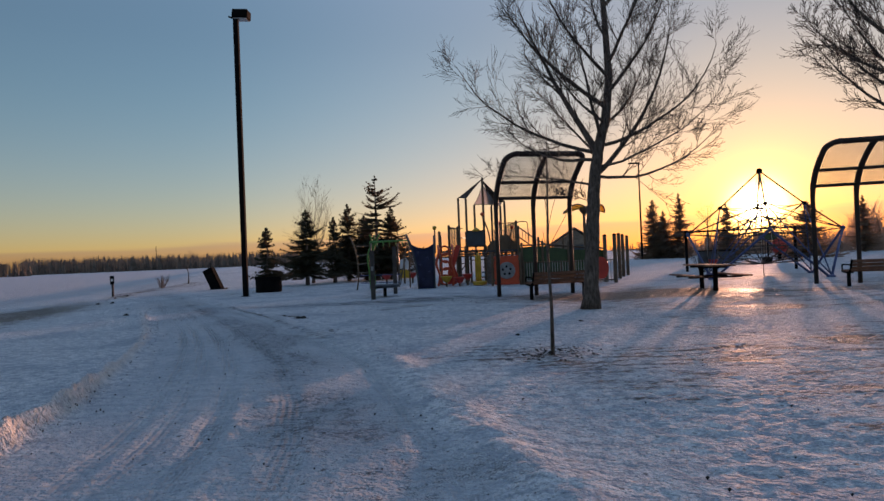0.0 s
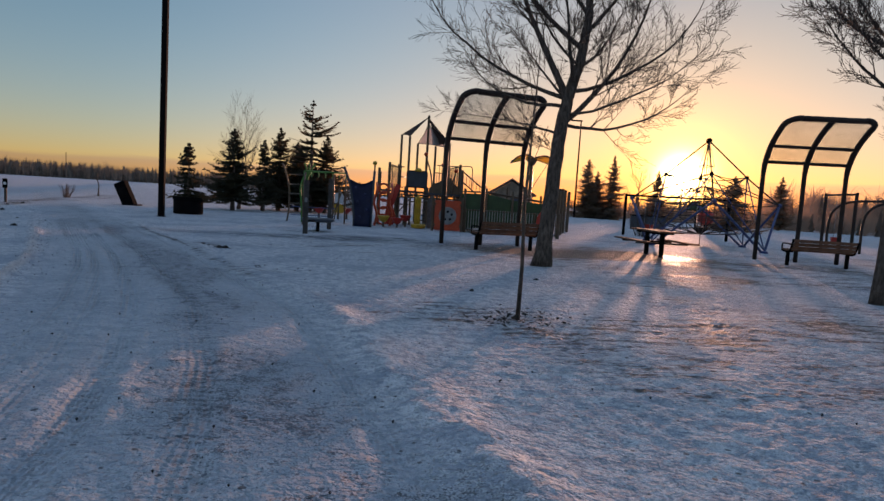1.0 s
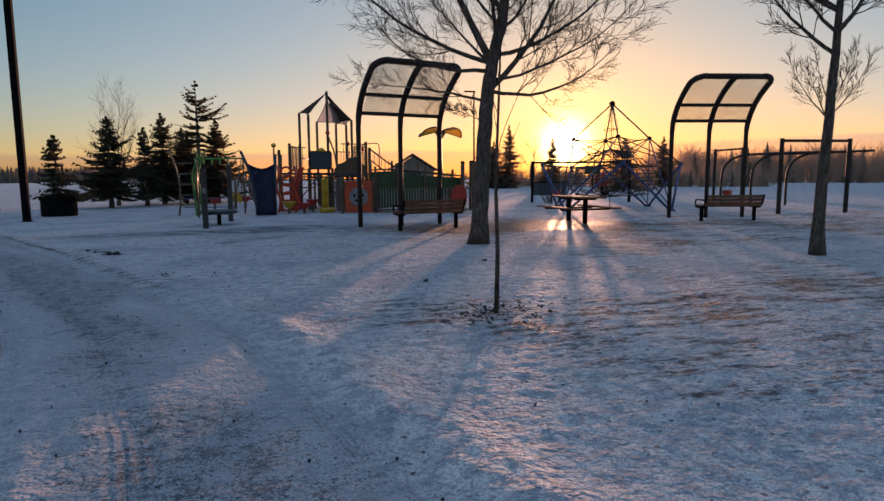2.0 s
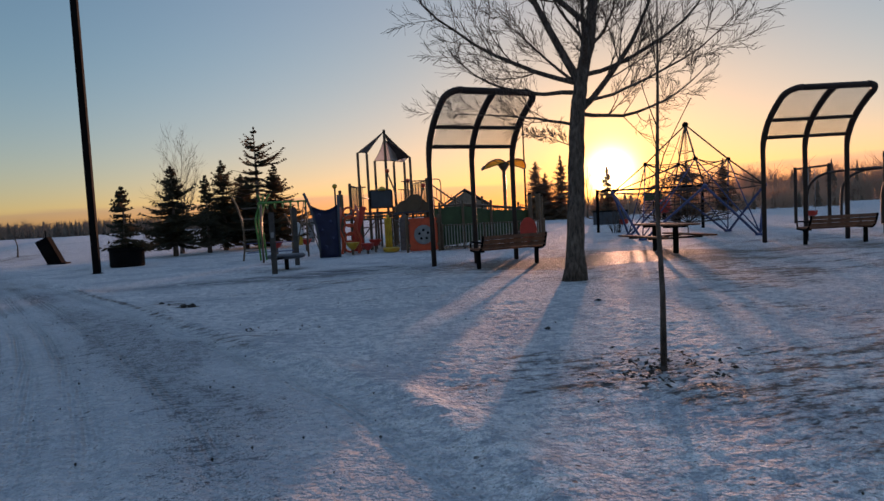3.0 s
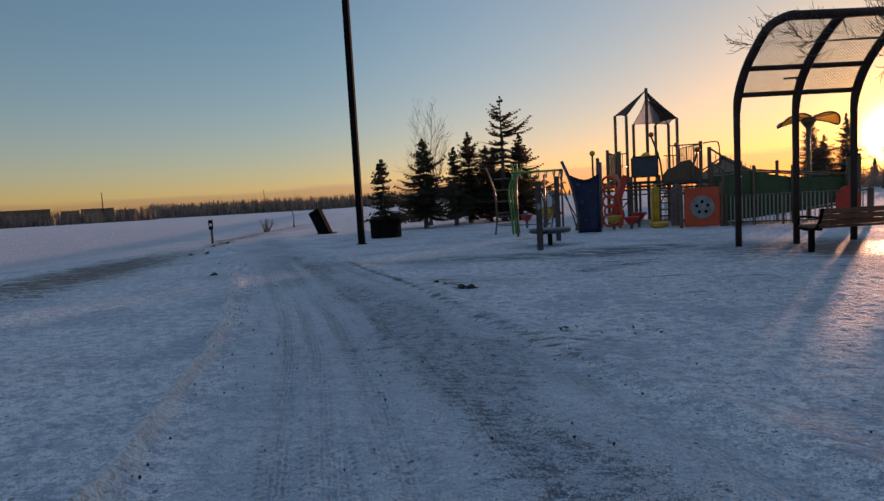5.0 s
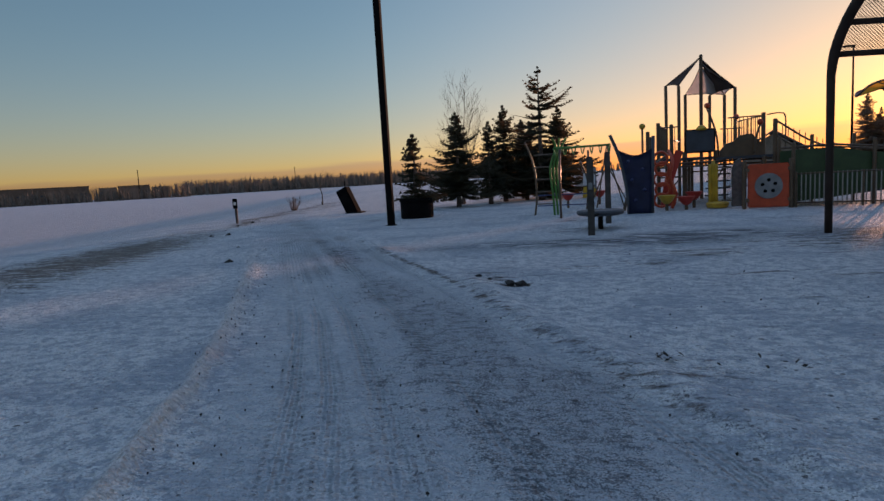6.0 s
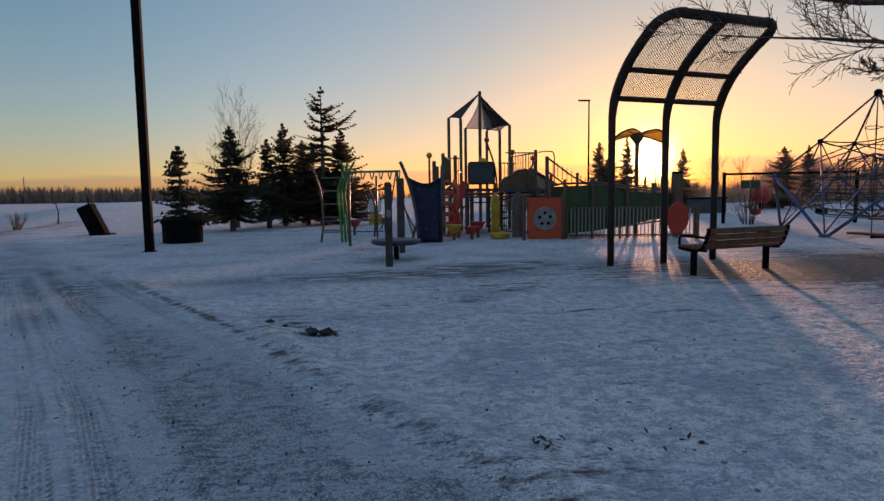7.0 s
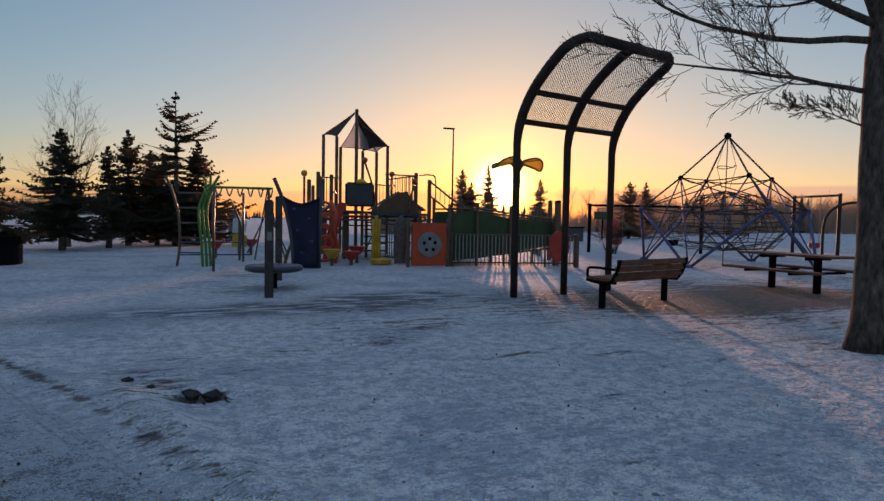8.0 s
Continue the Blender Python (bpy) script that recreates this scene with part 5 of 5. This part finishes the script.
    for sx in (-1.28, -0.62):
        bar(t, bent([(sx, 28.6, 0), (sx + 0.08, 28.6, 0.5), (sx - 0.06, 28.6, 1.0), (sx + 0.05, 28.8, 1.5), (sx, 29.4, 1.85)], 4), 0.055, ORANGE, "climber_side")
    b = nb()
    slab(b, [(-0.2, 0), (0.25, 0.0), (0.34, 0.4), (0.2, 0.8), (0.36, 1.3), (0.5, 1.75), (0.3, 1.8), (0.05, 1.3), (-0.1, 0.7)], 0.08)
    bmesh.ops.translate(b, verts=b.verts, vec=(-0.72, 29.1, 0.05))
    part("wavy_panel", b, RED, t, "red wavy plastic panel")
    bar(t, bent([(-0.6, 29.6, 1.75), (-1.1, 29.1, 1.4), (-1.7, 28.7, 0.9), (-2.0, 28.5, 0.35), (-2.1, 28.4, 0.0)], 5), 0.05, PLAY_POST, "curved_rail")
    # yellow ribbed roller and grey panel
    for k in range(3):
        bar(t, bent([(0.46 + 0.09 * k, 28.3, 0.1), (0.46 + 0.09 * k, 28.3, 0.8), (0.46 + 0.09 * k, 28.3, 1.34 + (0.1 if k == 1 else 0))], 3), 0.05, YELLOW, "yellow_rib", 10)
    b = nb()
    lathe(b, [(0.10, 0), (0.30, 0.04), (0.33, 0.16), (0.28, 0.2)], (0.6, 27.9, -0.01), 16)
    part("step_pod", b, YELLOW, t, "yellow step pod")
    b = nb()
    slab(b, [(-0.16, 0), (0.16, 0), (0.17, 1.15), (0.05, 1.42), (-0.1, 1.3), (-0.17, 1.1)], 0.1)
    bmesh.ops.translate(b, verts=b.verts, vec=(1.1, 27.6, 0.05))
    part("rock_panel", b, STONEGREY, t, "weathered stone-grey panel")
    railing(t, (0.85, 28.6, 0), (1.3, 27.3, 0), 0.2, 1.2, 0.11, PLAY_POST)
    # the flower-dial panel
    for px in (1.13, 2.32):
        post(t, px, 26.9, 1.38, 0.055)
    b = nb()
    box(b, (1.73, 26.84, 0.65), (1.06, 0.07, 1.22), bevel=0.03)
    pan = part("dial_panel", b, ORANGE, t, "bright orange plastic panel")
    b = nb()
    lathe(b, [(0.33, 0), (0.36, 0.012), (0.35, 0.03), (0.02, 0.032)], sides=28)
    bmesh.ops.transform(b, matrix=pose(1.73, 26.80, 0.64, 90), verts=b.verts)
    dial = part("dial", b, GREY, pan, "grey round dial")
    for k in range(5):
        a = radians(72 * k + 20)
        b = nb()
        lathe(b, [(0.05, 0), (0.05, 0.008)], sides=12)
        bmesh.ops.transform(b, matrix=pose(1.73 + 0.17 * math.cos(a), 26.765, 0.64 + 0.17 * math.sin(a), 90), verts=b.verts)
        part("dial_hole", b, BLACK_STEEL, pan)
    for z in (0.25, 1.1):
        for px in (1.19, 2.27):
            b = nb()
            box(b, (px, 26.83, z), (0.1, 0.09, 0.1), bevel=0.01)
            part("clamp", b, PLAY_POST, t)
    # access ramp with green walls and pickets beneath
    for y0 in (27.15, 28.35):
        b = nb()
        slab(b, [(2.42, 0.16), (3.4, 0.22), (4.6, 0.42), (5.9, 0.62), (5.9, 1.34), (4.4, 1.42), (3.4, 1.62), (2.42, 1.6)], 0.05)
        bmesh.ops.translate(b, verts=b.verts, vec=(0, y0, 0))
        wall = part("ramp_wall", b, GREEN, t, "dark green ramp wall")
        bar(t, [(2.42, y0, 1.68), (3.4, y0, 1.7), (5.9, y0, 1.42)], 0.028, PLAY_POST, "ramp_rail")
    b = nb()
    box(b, (4.15, 27.75, 0.34), (3.6, 1.15, 0.06), pose(4.15, 27.75, 0.34, 0, -6, 0) @ Matrix.Translation((-4.15, -27.75, -0.34)), bevel=0.01)
    part("ramp_floor", b, SLATE, t)
    for x, z in ((2.42, 1.8), (3.3, 1.85), (4.4, 1.8), (5.9, 1.5)):
        post(t, x, 27.05, z, 0.05)
        post(t, x, 28.45, z + 0.2, 0.05)
    return t


PALE_SAIL = translucent("pale_sail_cloth", (0.62, 0.58, 0.56))
play_tower()


def picket_fence():
    t = thing("picket_fence", 0, 0, 0, 0, "low galvanised picket fence beside the ramp", "fence")
    me = picket_mesh("picket", 0.92, 0.016, GALV)
    for a, b in (((2.5, 27.0), (6.05, 26.15)),):
        n = int(math.hypot(b[0] - a[0], b[1] - a[1]) / 0.105)
        for k in range(n + 1):
            u = k / n
            piece("picket", me, t, pose(a[0] + (b[0] - a[0]) * u, a[1] + (b[1] - a[1]) * u, 0.04))
        for z in (0.12, 0.93):
            bar(t, [(*a, z), (*b, z)], 0.022, PLAY_POST)
    post(t, 6.12, 26.1, 1.0, 0.075)
    post(t, 2.46, 27.0, 1.0, 0.05)
    for x in (5.2, 4.0):
        post(t, x, 26.35 + 0.24 * (5.2 - x), 0.98, 0.03)
    b = nb()
    slab(b, [(0.31 * math.cos(radians(a)), 0.62 + 0.46 * math.sin(radians(a))) for a in range(0, 360, 20)], 0.08)
    bmesh.ops.transform(b, matrix=pose(5.55, 26.15, 0, 0, 0, -13), verts=b.verts)
    part("oval_panel", b, RED, t, "red oval plastic panel")


picket_fence()


def log_posts():
    for x, y, h in ((5.9, 26.9, 1.95), (6.55, 27.9, 2.0), (7.1, 29.4, 2.05), (7.75, 31.3, 2.05), (8.3, 32.6, 2.0)):
        t = thing("timber_post", x, y, 0, 0, "dark upright post beside the ramp", "post", "upright posts")
        b = nb()
        tube(b, [(0, 0, -0.06), (0, 0, h - 0.03), (0, 0, h)], [0.085, 0.08, 0.06], 12)
        part("shaft", b, PLAY_POST, t)
        b = nb()
        lathe(b, [(0.075, h - 0.02), (0.09, h), (0.05, h + 0.05)], sides=12)
        part("cap", b, BLACK_STEEL, t)


log_posts()


def navy_wall():
    t = thing("climbing_wall", -1.72, 26.8, 0, 0, "tall flared navy plastic climbing wall on snow", "playground")
    b = nb()
    n, rows = 10, 10
    left = [(-0.30, 0.0), (-0.34, 0.7), (-0.46, 1.4), (-0.62, 1.9), (-0.70, 2.0)]
    lx = lambda z: float(np.interp(z, [p[1] for p in left], [p[0] for p in left]))
    front = []
    for r in range(rows + 1):
        row = []
        for k in range(n + 1):
            u = k / n
            top = 1.98 - 0.20 * math.sin(3.1416 * u) - 0.05 * u
            z = top * r / rows
            x = lx(z) * (1 - u) + (0.32 + 0.06 * z / 2) * u
            row.append(b.verts.new((x, 0.10 * math.sin(3.1416 * u) + 0.05 * z, z - 0.03)))
        front.append(row)
    for r in range(rows):
        for k in range(n):
            b.faces.new((front[r][k], front[r][k + 1], front[r + 1][k + 1], front[r + 1][k]))
    bmesh.ops.solidify(b, geom=b.faces[:], thickness=0.05)
    part("wall_panel", b, NAVY, t, smooth=True)
    bar(t, bent([(-0.30, 0.06, -0.05), (-0.36, 0.08, 0.8), (-0.55, 0.12, 1.7), (-0.80, 0.14, 2.36)], 5), 0.05, SLATE, "side_tube")
    bar(t, [(0.36, 0.06, -0.05), (0.38, 0.1, 1.2), (0.42, 0.14, 2.25)], 0.05, SLATE, "side_tube")
    for k, (x, z) in enumerate(((-0.1, 0.4), (0.15, 0.7), (-0.2, 1.0), (0.1, 1.3), (-0.3, 1.55))):
        b = nb()
        ball(b, (x, -0.02 + 0.05 * z, z), 0.055, 10, 6)
        part("hand_hold", b, NAVY, t, smooth=True)


navy_wall()


def step_cup(x, y, z, mat, label):
    t = thing("step_cup", x, y, 0, 0, label, "playground", "stepping cups")
    b = nb()
    tube(b, [(0, 0, -0.05), (0, 0, z - 0.2)], 0.05, 10)
    part("stem", b, PLAY_POST, t)
    b = nb()
    lathe(b, [(0.07, z - 0.26), (0.14, z - 0.2), (0.26, z - 0.02), (0.27, z), (0.22, z + 0.01), (0.03, z - 0.02)], sides=18)
    part("cup", b, mat, t)


step_cup(-0.87, 27.7, 0.46, YELLOW, "yellow plastic stepping cup on a stem")
step_cup(-0.30, 27.8, 0.40, RED, "red plastic stepping cup on a stem")
step_cup(0.05, 28.7, 0.5, RED, "red plastic stepping cup on a stem")
step_cup(-4.0, 31.2, 0.55, RED, "red plastic stepping cup near the monkey bars")
step_cup(-2.85, 32.8, 0.55, RED, "red plastic stepping cup near the monkey bars")


def monkey_bars():
    t = thing("monkey_bars", 0, 0, 0, 0, "lime green climbing frame with overhead bars", "playground")
    bar(t, bent([(-4.94, 28.2, -0.05), (-4.86, 28.2, 0.6), (-4.9, 28.25, 1.4), (-5.05, 28.3, 2.0), (-5.22, 28.35, 2.4)], 5), 0.035, PLAY_POST, "ladder_side")
    for dx, dy in ((0, 0), (0.10, 0.05), (0.2, 0.1)):
        bar(t, bent([(-4.28 + dx, 28.0 + dy, -0.05), (-4.32 + dx, 28.0 + dy, 0.7), (-4.38 + dx, 28.05 + dy, 1.5), (-4.2 + 0.9 * dx, 28.2 + dy, 2.15), (-4.3 + 2.2 * dx, 28.2 + dy, 2.45)], 5), 0.036, LIME, "stalk")
    bar(t, [(-3.99, 26.4, -0.05), (-3.99, 26.4, 1.2), (-3.97, 26.5, 2.02)], 0.035, PLAY_POST, "leg")
    bar(t, [(-3.2, 29.7, -0.05), (-3.2, 29.7, 1.2), (-3.2, 29.6, 2.05)], 0.035, PLAY_POST, "leg")
    bar(t, bent([(-3.3, 30.3, -0.05), (-3.25, 30.3, 1.0), (-3.5, 30.2, 1.7)], 4), 0.035, PLAY_POST, "leg")
    for a, c in (((-4.25, 27.9, 2.12), (-2.55, 28.4, 2.14)), ((-4.05, 27.1, 2.08), (-2.5, 27.7, 2.12))):
        bar(t, [a, c], 0.032, LIME, "overhead_beam")
    for k in range(7):
        u = k / 6
        a, c = Vector((-4.25 + 1.7 * u, 27.9 + 0.5 * u, 2.1)), Vector((-4.05 + 1.55 * u, 27.1 + 0.6 * u, 2.08))
        bar(t, bent([a, (a + c) / 2 + Vector((0, 0, -0.2)), c], 4), 0.02, LIME, "overhead_ring")
    for z in (0.35, 0.75, 1.15, 1.55, 1.95):
        bar(t, [(-4.9, 28.2, z), (-4.32, 28.05, z)], 0.022, PLAY_POST, "rung")
    for a, c in (((-2.95, 28.0, 0.15), (-2.6, 28.2, 2.1)), ((-2.1, 28.3, 0.15), (-2.6, 28.2, 1.9)), ((-3.1, 28.9, 0.3), (-2.7, 28.2, 1.3)), ((-2.0, 28.8, 0.3), (-2.5, 28.2, 1.3))):
        bar(t, [a, c], 0.022, PLAY_POST, "rope_strut", 6)
    for z in (0.25, 0.6):
        bar(t, [(-4.9, 28.9, z), (-3.0, 28.9, z)], 0.02, BLUE, "low_rail", 6)
    bar(t, [(-2.55, 28.4, -0.05), (-2.55, 28.4, 2.14)], 0.035, PLAY_POST, "leg")


monkey_bars()


def disc_seat():
    t = thing("disc_seat", 0, 0, 0, 0, "round slab seat between two thick grey posts", "playground")
    for x, y, h in ((-2.66, 23.8, 1.82), (-3.05, 21.0, 1.66)):
        b = nb()
        box(b, (x, y, h / 2 - 0.03), (0.14, 0.12, h), bevel=0.02)
        p = part("post", b, GREYWOOD, t)
    b = nb()
    box(b, (-3.05, 20.935, 1.03), (0.08, 0.012, 0.14))
    part("notice_plate", b, GREY, p, "small grey plate")
    b = nb()
    lathe(b, [(0.44, 0.32), (0.52, 0.345), (0.54, 0.40), (0.51, 0.44), (0.05, 0.45)], (-2.86, 22.4, 0), 28)
    part("seat_disc", b, SLATE, t, "dark round slab")
    b = nb()
    tube(b, [(-2.86, 22.4, -0.03), (-2.86, 22.4, 0.33)], 0.06, 10)
    part("stem", b, BLACK_STEEL, t)
    for y0, y1, x0, x1 in ((21.0, 22.0, -3.05, -2.9), (22.8, 23.8, -2.82, -2.66)):
        bar(t, [(x0, y0, 0.38), (x1, y1, 0.38)], 0.035, BLACK_STEEL, "tie_bar")


disc_seat()


def butterfly_canopy():
    t = thing("butterfly_canopy", 5.45, 28.75, 0, 8, "post with a stained amber butterfly canopy", "playground")
    post(t, 0, 0, 3.2, 0.075)
    b = nb()
    lathe(b, [(0.09, 3.0), (0.22, 3.2), (0.2, 3.32), (0.05, 3.36)], sides=14)
    part("hub", b, PLAY_POST, t)
    for s in (-1, 1):
        rim = [(s * 0.05, -0.3, 3.3), (s * 0.5, -0.5, 3.36), (s * 0.9, -0.35, 3.26), (s * 1.08, 0.0, 3.06), (s * 0.9, 0.35, 3.24), (s * 0.5, 0.5, 3.36), (s * 0.05, 0.3, 3.3)]
        rim = [(0.88 * u, 0.88 * v, w - 0.14 * v) for u, v, w in rim]
        wing = bar(t, bent(rim, 4), 0.03, PLAY_POST, "wing_frame")
        hub = Vector((s * 0.08, 0, 3.3))
        line = bent(rim, 4)
        cut = len(line) // 4
        for k in range(4):
            seg = line[k * cut : (k + 1) * cut + 1]
            b = nb()
            vs = [b.verts.new(hub.lerp(seg[0], 0.06))] + [b.verts.new(hub.lerp(p, 0.97)) for p in seg]
            f = b.faces.new(vs)
            bmesh.ops.solidify(b, geom=[f], thickness=0.012)
            part("wing_pane", b, VIOLET if (k == 2 and s < 0) else AMBER, wing, "violet acrylic pane" if (k == 2 and s < 0) else "amber acrylic pane")
            bar(wing, [hub, seg[0]], 0.018, PLAY_POST, "wing_rib", 6)


butterfly_canopy()


def climbing_net():
    cx, cy = 12.33, 26.72
    t = thing("climbing_net", cx, cy, 0, 0, "blue steel climbing pyramid strung with dark nets", "playground")
    apex = Vector((0, 0, 4.36))
    arms = [Vector((math.cos(radians(a)), math.sin(radians(a)), 0)) for a in (-20, 70, 160, 250)]
    M = [d * 1.55 + Vector((0, 0, 2.92)) for d in arms]
    Ln = [d * 2.85 + Vector((0, 0, 1.85)) for d in arms]
    feet = [Vector((2.85 * math.cos(radians(a)), 2.85 * math.sin(radians(a)), 0)) for a in (25, 115, 205, 295)]
    b = nb()
    ball(b, apex, 0.12)
    part("apex_ball", b, BLACK_STEEL, t, smooth=True)
    for k in range(4):
        bar(t, [apex, M[k], Ln[k]], 0.030, ROPE, "arm")
        for p, r in ((M[k], 0.085), (Ln[k], 0.09)):
            b = nb()
            ball(b, p, r)
            part("joint_ball", b, BLUE if p is Ln[k] else BLACK_STEEL, t, smooth=True)
        for f in (feet[k], feet[(k - 1) % 4]):
            bar(t, [Ln[k], Ln[k].lerp(f, 0.5), f + Vector((0, 0, -0.04))], 0.047, BLUE, "leg")
        for f in (feet[k], feet[(k - 1) % 4]):
            bar(t, [M[k], M[k].lerp(f, 0.55), f + Vector((0, 0, 0.12))], 0.024, BLUE, "brace")
        b = nb()
        lathe(b, [(0.16, -0.03), (0.15, 0.06), (0.08, 0.1)], feet[k], 14)
        part("anchor", b, BLUE, t)
        for p, q in ((M[k], M[(k + 1) % 4]), (Ln[k], Ln[(k + 1) % 4])):
            m2 = (p + q) / 2 - Vector((0, 0, 0.12))
            bar(t, bent([p, m2, q], 4), 0.02, ROPE, "perimeter_rope", 5)
        for q in (Ln[(k + 1) % 4], Ln[(k - 1) % 4]):
            bar(t, [M[k], q], 0.02, ROPE, "cross_arm")
    # the inner spatial net
    core = [Vector((0, 0, z)) for z in (0.5, 1.2, 1.9, 2.5)]
    for r, z in ((0.30, 3.3), (0.95, 2.3), (1.7, 1.75), (2.0, 1.15), (1.5, 0.6), (0.95, 1.2), (1.35, 2.02), (1.92, 1.45), (1.8, 0.85), (0.55, 1.75)):
        ring = [Vector((r * math.cos(radians(a)), r * math.sin(radians(a)), z + 0.08 * math.sin(a))) for a in range(0, 361, 45)]
        bar(t, ring, 0.015, ROPE, "net_ring", 4)
    for k in range(8):
        a = radians(45 * k)
        d = Vector((math.cos(a), math.sin(a), 0))
        if k % 2:
            bar(t, [apex + d * 0.03, d * 0.30 + Vector((0, 0, 3.3)), d * 0.12 + Vector((0, 0, 2.6))], 0.008, ROPE, "net_rope", 4)
        bar(t, [core[3], d * 0.95 + Vector((0, 0, 2.3)), d * 1.7 + Vector((0, 0, 1.75)), d * 2.0 + Vector((0, 0, 1.15)), d * 1.5 + Vector((0, 0, 0.6)), core[0]], 0.015, ROPE, "net_rope", 4)
        bar(t, [d * 0.95 + Vector((0, 0, 2.4)), d * 0.95 + Vector((0, 0, 1.2)), core[0]], 0.014, ROPE, "net_rope", 4)
        e = Vector((math.cos(a + 0.39), math.sin(a + 0.39), 0))
        bar(t, [core[3], e * 1.35 + Vector((0, 0, 2.02)), e * 1.92 + Vector((0, 0, 1.45)), e * 1.8 + Vector((0, 0, 0.85)), core[0]], 0.013, ROPE, "net_rope", 4)
        for c in core[1:]:
            bar(t, [c, d * 1.75 + Vector((0, 0, 0.9 + 0.35 * c.z))], 0.013, ROPE, "net_rope", 4)
    bar(t, [core[0] - Vector((0, 0, 0.5)), core[-1], apex], 0.016, ROPE, "net_rope", 4)


climbing_net()


def swing_set(ax, ay, bx, by, h, seats, label, mat):
    t = thing("swing_set", ax, ay, 0, 0, label, "swing", "swing sets")
    d = Vector((bx - ax, by - ay, 0))
    for p in (Vector((0, 0, 0)), d):
        b = nb()
        tube(b, [p + Vector((0, 0, -0.06)), p + Vector((0, 0, h))], 0.075, 10)
        part("post", b, mat, t)
    bar(t, [Vector((0, 0, h - 0.08)), d + Vector((0, 0, h - 0.08))], 0.05, mat, "top_beam")
    n = len(seats)
    side = d.normalized() * 0.24
    for k, m in enumerate(seats):
        c = d * ((k + 0.5) / n)
        for s in (-1, 1):
            bar(t, [c + side * s + Vector((0, 0, h - 0.1)), c + side * s + Vector((0, 0, 0.55))], 0.012, GALV, "chain", 4)
        b = nb()
        lathe(b, [(0.12, 0.36), (0.22, 0.42), (0.24, 0.62), (0.2, 0.62), (0.18, 0.44)], (c.x, c.y, 0), 14)
        part("bucket_seat", b, m, t)
    return t


swing_set(11.8, 34.0, 16.6, 32.3, 2.2, (RED, BLACK_STEEL), "dark steel swing set behind the climbing net", BLACK_STEEL)
swing_set(21.0, 31.3, 20.72, 28.9, 2.75, (RED,), "brown swing frame with one bucket seat", BROWN_STEEL)
swing_set(15.85, 21.3, 18.48, 21.05, 2.62, (), "empty brown steel swing frame beside the shelter", BROWN_STEEL)


def arch_climber():
    t = thing("arch_climber", 19.05, 28.3, 0, 0, "arched brown steel climbing bars", "playground")
    for k, (x, y) in enumerate(((0, 0), (0.9, -0.9), (1.9, -1.9))):
        bar(t, bent([(x, y, -0.05), (x, y, 1.3), (x + 0.15, y - 0.1, 1.9), (x + 0.6, y - 0.35, 2.25), (x + 1.4, y - 0.8, 2.35), (x + 3.0, y - 1.6, 2.4)], 5), 0.055, BROWN_STEEL, "arch_bar")
    for u in (0.9, 1.6, 2.3):
        bar(t, [(u, -0.5 - u * 0.3, 2.32), (u + 1.9, -2.4 - u * 0.3, 2.34)], 0.03, BROWN_STEEL, "cross_bar")


arch_climber()


def cabinet(x, y, w, h, mat, label):
    t = thing("utility_cabinet", x, y, 0, 5, label, "cabinet", "utility cabinets")
    b = nb()
    box(b, (0, 0, h / 2), (w, 0.5, h), bevel=0.03)
    part("body", b, mat, t)
    b = nb()
    box(b, (0, -0.262, h / 2), (w * 0.86, 0.02, h * 0.9), bevel=0.006)
    part("door", b, mat, t)


cabinet(-3.9, 45.0, 0.55, 1.6, PALE, "pale grey utility cabinet far across snow")
cabinet(-3.25, 45.0, 0.5, 1.55, GREY, "weathered grey utility cabinet far across snow")


def toy_panel():
    t = thing("toy_stand", -3.25, 32.6, 0, 10, "small yellow and pale toy stand on snow", "playground")
    post(t, 0, 0, 1.5, 0.05)
    b = nb()
    slab(b, [(-0.25, 0.3), (0.25, 0.3), (0.28, 0.6), (0.12, 0.75), (-0.2, 0.72)], 0.06)
    part("lower_panel", b, YELLOW, t, "yellow panel")
    b = nb()
    slab(b, [(-0.22, 0.78), (0.22, 0.78), (0.26, 1.15), (0.1, 1.35), (-0.2, 1.25)], 0.06)
    part("upper_panel", b, PALE, t, "pale panel")


toy_panel()


def storage_box():
    t = thing("storage_box", 18.6, 47.0, 0, 20, "low dark storage box far on snow", "box")
    b = nb()
    box(b, (0, 0, 0.45), (2.6, 1.0, 0.95), bevel=0.03)
    part("body", b, SLATE, t)
    b = nb()
    box(b, (0, 0, 0.98), (2.75, 1.1, 0.1), bevel=0.02)
    part("lid", b, BLACK_STEEL, t)


storage_box()
t_toy = thing("spring_toy", 25.2, 51.0, 0, 0, "small red and green spring toy on snow", "playground")
b_toy = nb()
lathe(b_toy, [(0.3, 0.5), (0.62, 0.8), (0.6, 1.4), (0.35, 1.7), (0.05, 1.75)], sides=16)
part("seat_body", b_toy, RED, t_toy, smooth=True)
b_toy = nb()
tube(b_toy, [(0, 0, -0.05), (0, 0, 0.6)], 0.14, 10)
part("spring", b_toy, BLACK_STEEL, t_toy)
b_toy = nb()
box(b_toy, (-0.9, 0, 1.9), (1.5, 0.2, 0.6), bevel=0.05)
part("sign_board", b_toy, GREEN, t_toy)
b_toy = nb()
tube(b_toy, [(-0.9, 0, -0.05), (-0.9, 0, 1.7)], 0.06, 8)
part("board_post", b_toy, BLACK_STEEL, t_toy)
